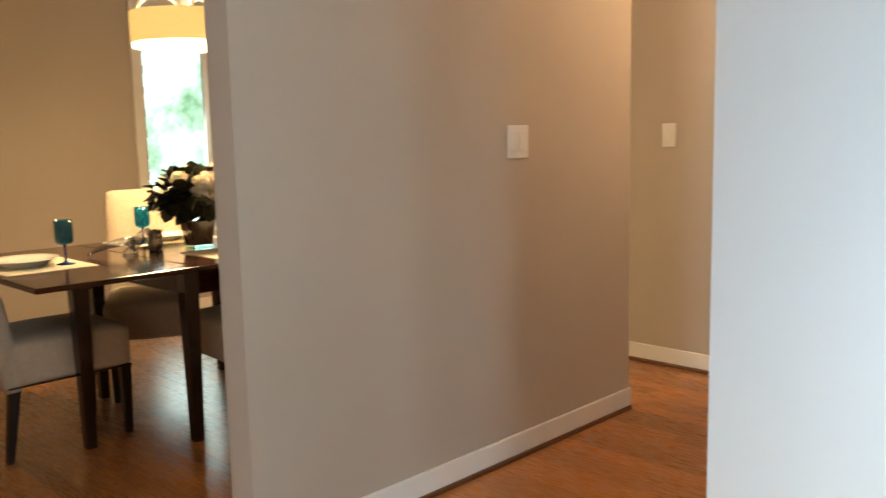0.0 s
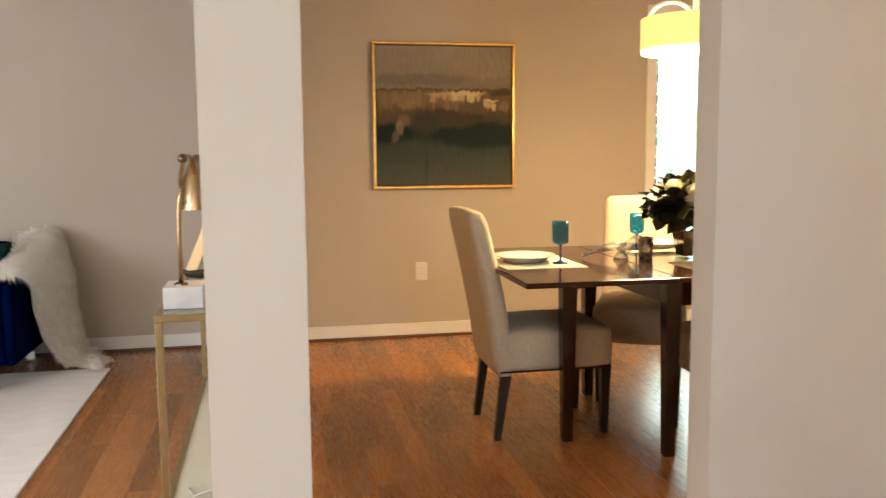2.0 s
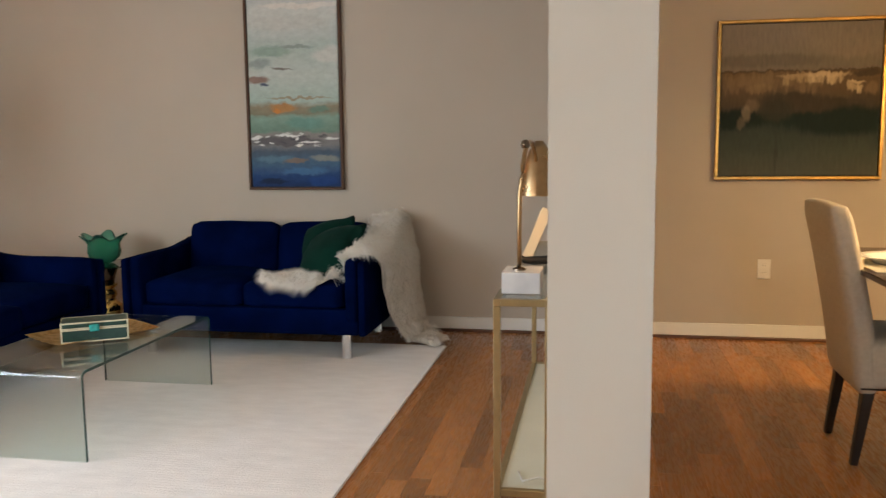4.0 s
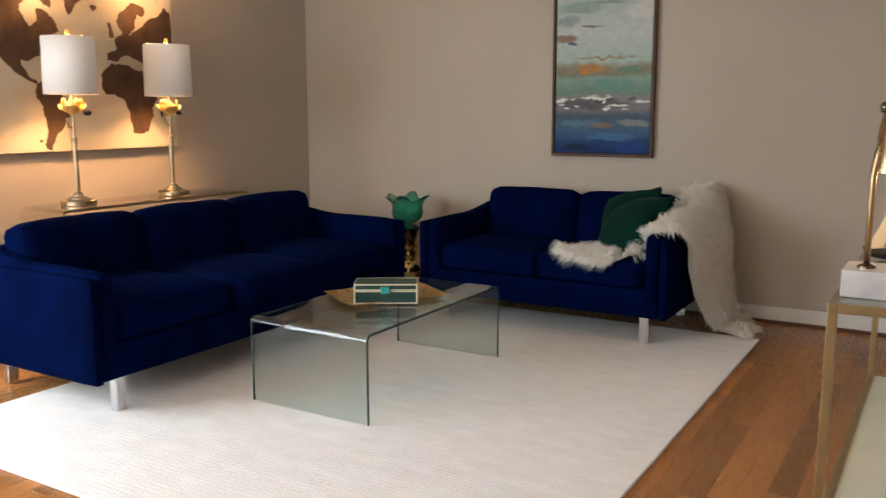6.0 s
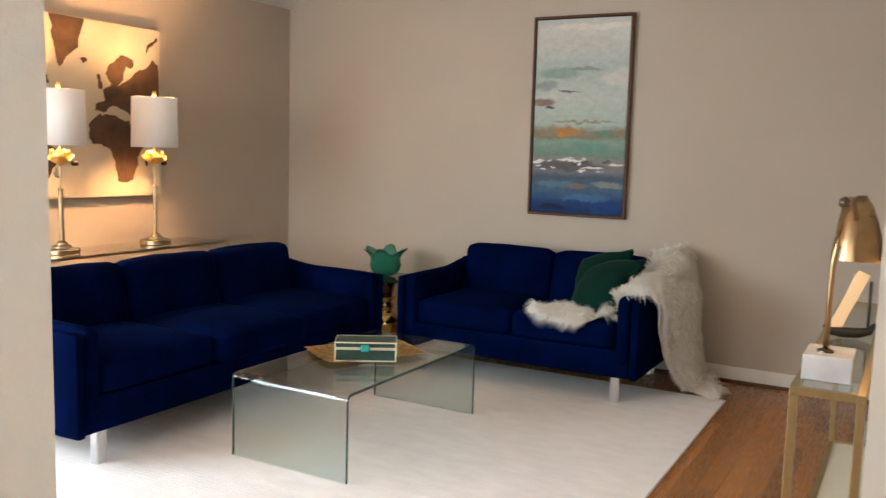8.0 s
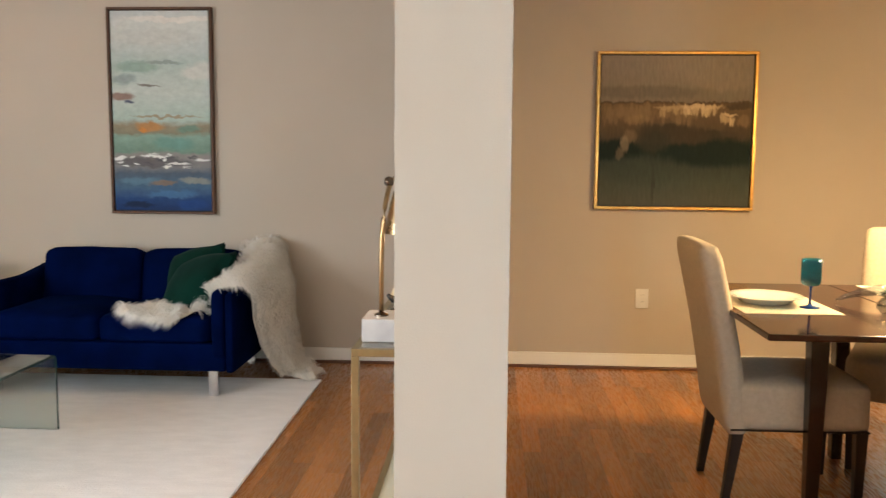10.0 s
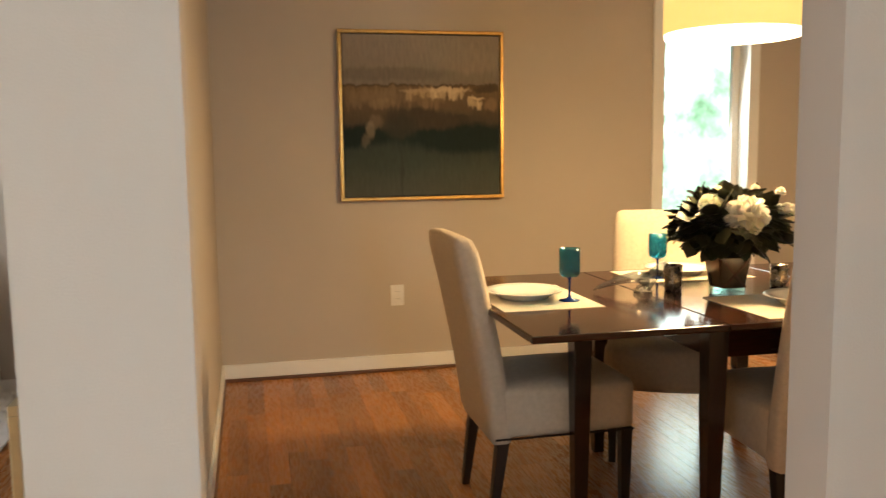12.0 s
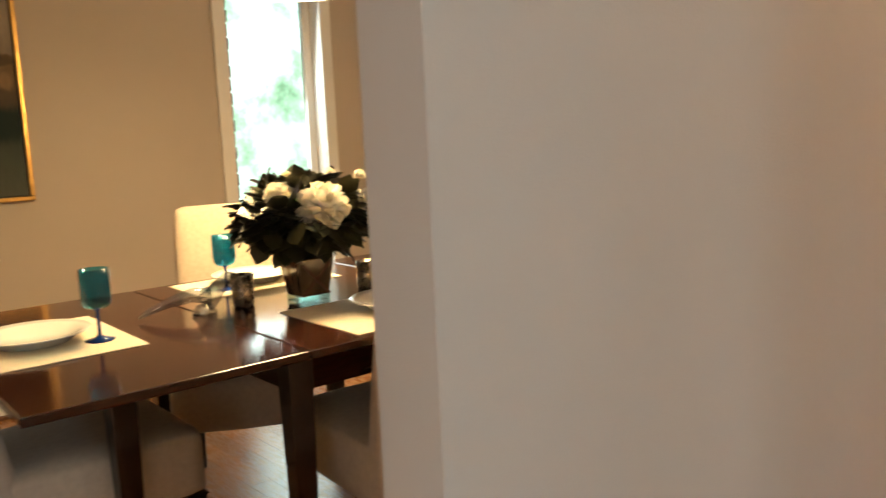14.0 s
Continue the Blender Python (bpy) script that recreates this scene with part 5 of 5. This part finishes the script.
part("bowl", lathe([(0.02, 2.335), (0.08, 2.348), (0.125, 2.375), (0.14, 2.40)], 36), mat("lit opal glass", (0.9, 0.88, 0.82), 0.4, emit=(1.0, 0.78, 0.52), power=2.0), hl, smooth=True)


# ---- wall plates ----
def plate_on_wall(name, m, w, h, label, gangs=1, outlet=False):
    """Faces -y in its own space, centred on its origin."""
    p = thing(name, m, label, "outlet" if outlet else "light switch")
    part("cover_plate", box((-w / 2, -0.006, -h / 2, w / 2, 0.0, h / 2), bevel=0.002), M_PLASTIC, p)
    if outlet:
        for s in (-1, 1):
            sk = part("socket", box((-0.016, -0.008, s * 0.021 - 0.014, 0.016, -0.0055, s * 0.021 + 0.014), bevel=0.001), M_TRIM, p)
            part("slot", box((-0.008, -0.0085, s * 0.021 - 0.004, -0.006, -0.0078, s * 0.021 + 0.006), (0.006, -0.0085, s * 0.021 - 0.004, 0.008, -0.0078, s * 0.021 + 0.006)), M_DARK, sk)
    else:
        for g in range(gangs):
            x = (g - (gangs - 1) / 2) * 0.046
            part("rocker", box((x - 0.017, -0.010, -0.033, x + 0.017, -0.0055, 0.033), bevel=0.0015), M_TRIM, p)


plate_on_wall("wall_outlet", pose(1.398, YF, 0.448), 0.078, 0.122, "white double wall outlet above the baseboard", outlet=True)
plate_on_wall("light_switch", pose(2.747, WY0, 1.222), 0.118, 0.122, "white double rocker light switch on the hall wall", gangs=2)
plate_on_wall("light_switch", pose(XD, 2.488, 1.225, 0, 0, -90), 0.076, 0.120, "white single rocker light switch")
plate_on_wall("wall_outlet", pose(PX1, 3.55, 0.50, 0, 0, 90), 0.076, 0.120, "white wall outlet on the partition", outlet=True)

# ---- outside the dining window ----
M_TREES = bpy.data.materials.new("bright summer trees")
M_TREES.use_nodes = True
nt = M_TREES.node_tree
nt.nodes.remove(nt.nodes["Principled BSDF"])
em, no, ramp, tc = (nt.nodes.new("ShaderNode" + k) for k in ("Emission", "TexNoise", "ValToRGB", "TexCoord"))
no.inputs["Scale"].default_value, no.inputs["Detail"].default_value, no.inputs["Roughness"].default_value = 1.1, 7, 0.62
nt.links.new(tc.outputs["Object"], no.inputs["Vector"])
nt.links.new(no.outputs["Fac"], ramp.inputs[0])
for e, (p, c) in zip([*ramp.color_ramp.elements, ramp.color_ramp.elements.new(0.5), ramp.color_ramp.elements.new(0.5)], ((0.36, (0.13, 0.28, 0.17)), (0.66, (0.78, 0.94, 1.0)), (0.46, (0.34, 0.58, 0.44)), (0.54, (0.66, 0.90, 0.92)))):
    e.position, e.color = p, (*c, 1)
nt.links.new(ramp.outputs[0], em.inputs[0])
em.inputs[1].default_value = 2.5
nt.links.new(em.outputs[0], nt.nodes["Material Output"].inputs[0])
structure("backdrop", box((-1, 13.0, -2, 16, 13.05, 8)), M_TREES, "bright green trees outside the window", "backdrop")
M_BRICK = mat("grey brick", (0.30, 0.27, 0.25), 0.85, color2=(0.20, 0.18, 0.17), scale=20, bump=0.4, objrand=0.25)
rv = thing("brick_pier", pose(0, 0, 0), "weathered grey brick pier outside the window", "pier", kind="structure")
bm = box((-0.0675, -0.05, -0.033, 0.0675, 0.05, 0.033), bevel=0.004, seg=1)
bmesh.ops.translate(bm, vec=(0, 0, 0.033), verts=bm.verts)
brick = part("brick", bm, M_BRICK, rv)
brick.location = (3.095, 6.06, 0.0)
for k in range(1, 32):
    o = brick.copy()
    scene.collection.objects.link(o)
    o.location = (3.095 + (0.004 if k % 2 else 0), 6.06, 0.075 * k)
part("mortar", box((3.033, 6.02, -0.6, 3.151, 6.10, 2.4)), mat("pale mortar", (0.45, 0.43, 0.40), 0.9), rv)
ground = structure("ground", box((-30, 6.1, -0.62, 40, 60, -0.6)), mat("grass ground", (0.08, 0.11, 0.04), 0.95, scale=3), "grass outside", "ground")

# ---- oak strips ----
floor_ob = bpy.data.objects["floor"]
rng = random.Random(21)
W, TH = 0.083, 0.022
LENGTHS = (0.42, 0.58, 0.74, 0.90, 1.10)


def strip_mesh(length):
    bm = box((-W / 2 + 0.0002, 0.0003, -TH, W / 2 - 0.0002, length - 0.0003, 0.0))
    top = [e for e in bm.edges if all(v.co.z > -1e-5 for v in e.verts)]
    bmesh.ops.bevel(bm, geom=top, offset=0.0006, segments=1, profile=0.5, affect="EDGES")
    me = bpy.data.meshes.new("oak_strip")
    bm.to_mesh(me)
    bm.free()
    me.materials.append(M_OAK_PIECE)
    return me


shared = {ln: strip_mesh(ln) for ln in LENGTHS}
made = 0
rest_v, rest_f = [], []
x = XL - 0.03
while x < XD + 0.05:
    y = YN - rng.uniform(0.0, 0.12)
    while y < YF + 0.02:
        ln = rng.choice(LENGTHS)
        if y + ln > YF + 0.13:
            ln = YF + 0.12 - y
        near = -0.62 < x < 1.98 and 2.3 < y < 5.3
        if near and ln in shared and made < 300:
            ob = new("oak_strip", shared[ln])
            ob.parent = floor_ob
            ob.location = (x + W / 2, y, 0)
            made += 1
        else:
            i = len(rest_v)
            a, b, c, d, e = x + 0.0002, x + W - 0.0002, y + 0.0003, y + ln - 0.0003, 0.0006
            rest_v += [(a, c, -TH), (b, c, -TH), (b, d, -TH), (a, d, -TH), (a, c, -e), (b, c, -e), (b, d, -e), (a, d, -e), (a + e, c + e, 0), (b - e, c + e, 0), (b - e, d - e, 0), (a + e, d - e, 0)]
            rest_f += [(i + 8, i + 9, i + 10, i + 11)] + [(i + k, i + (k + 1) % 4, i + 4 + (k + 1) % 4, i + 4 + k) for k in range(4)] + [(i + 4 + k, i + 4 + (k + 1) % 4, i + 8 + (k + 1) % 4, i + 8 + k) for k in range(4)]
        y += ln
    x += W
me = bpy.data.meshes.new("strip_field")
me.from_pydata(rest_v, [], rest_f)
me.materials.append(M_OAK)
ob = tagged(new("strip_field", me), kind="stuff")
ob.parent = floor_ob
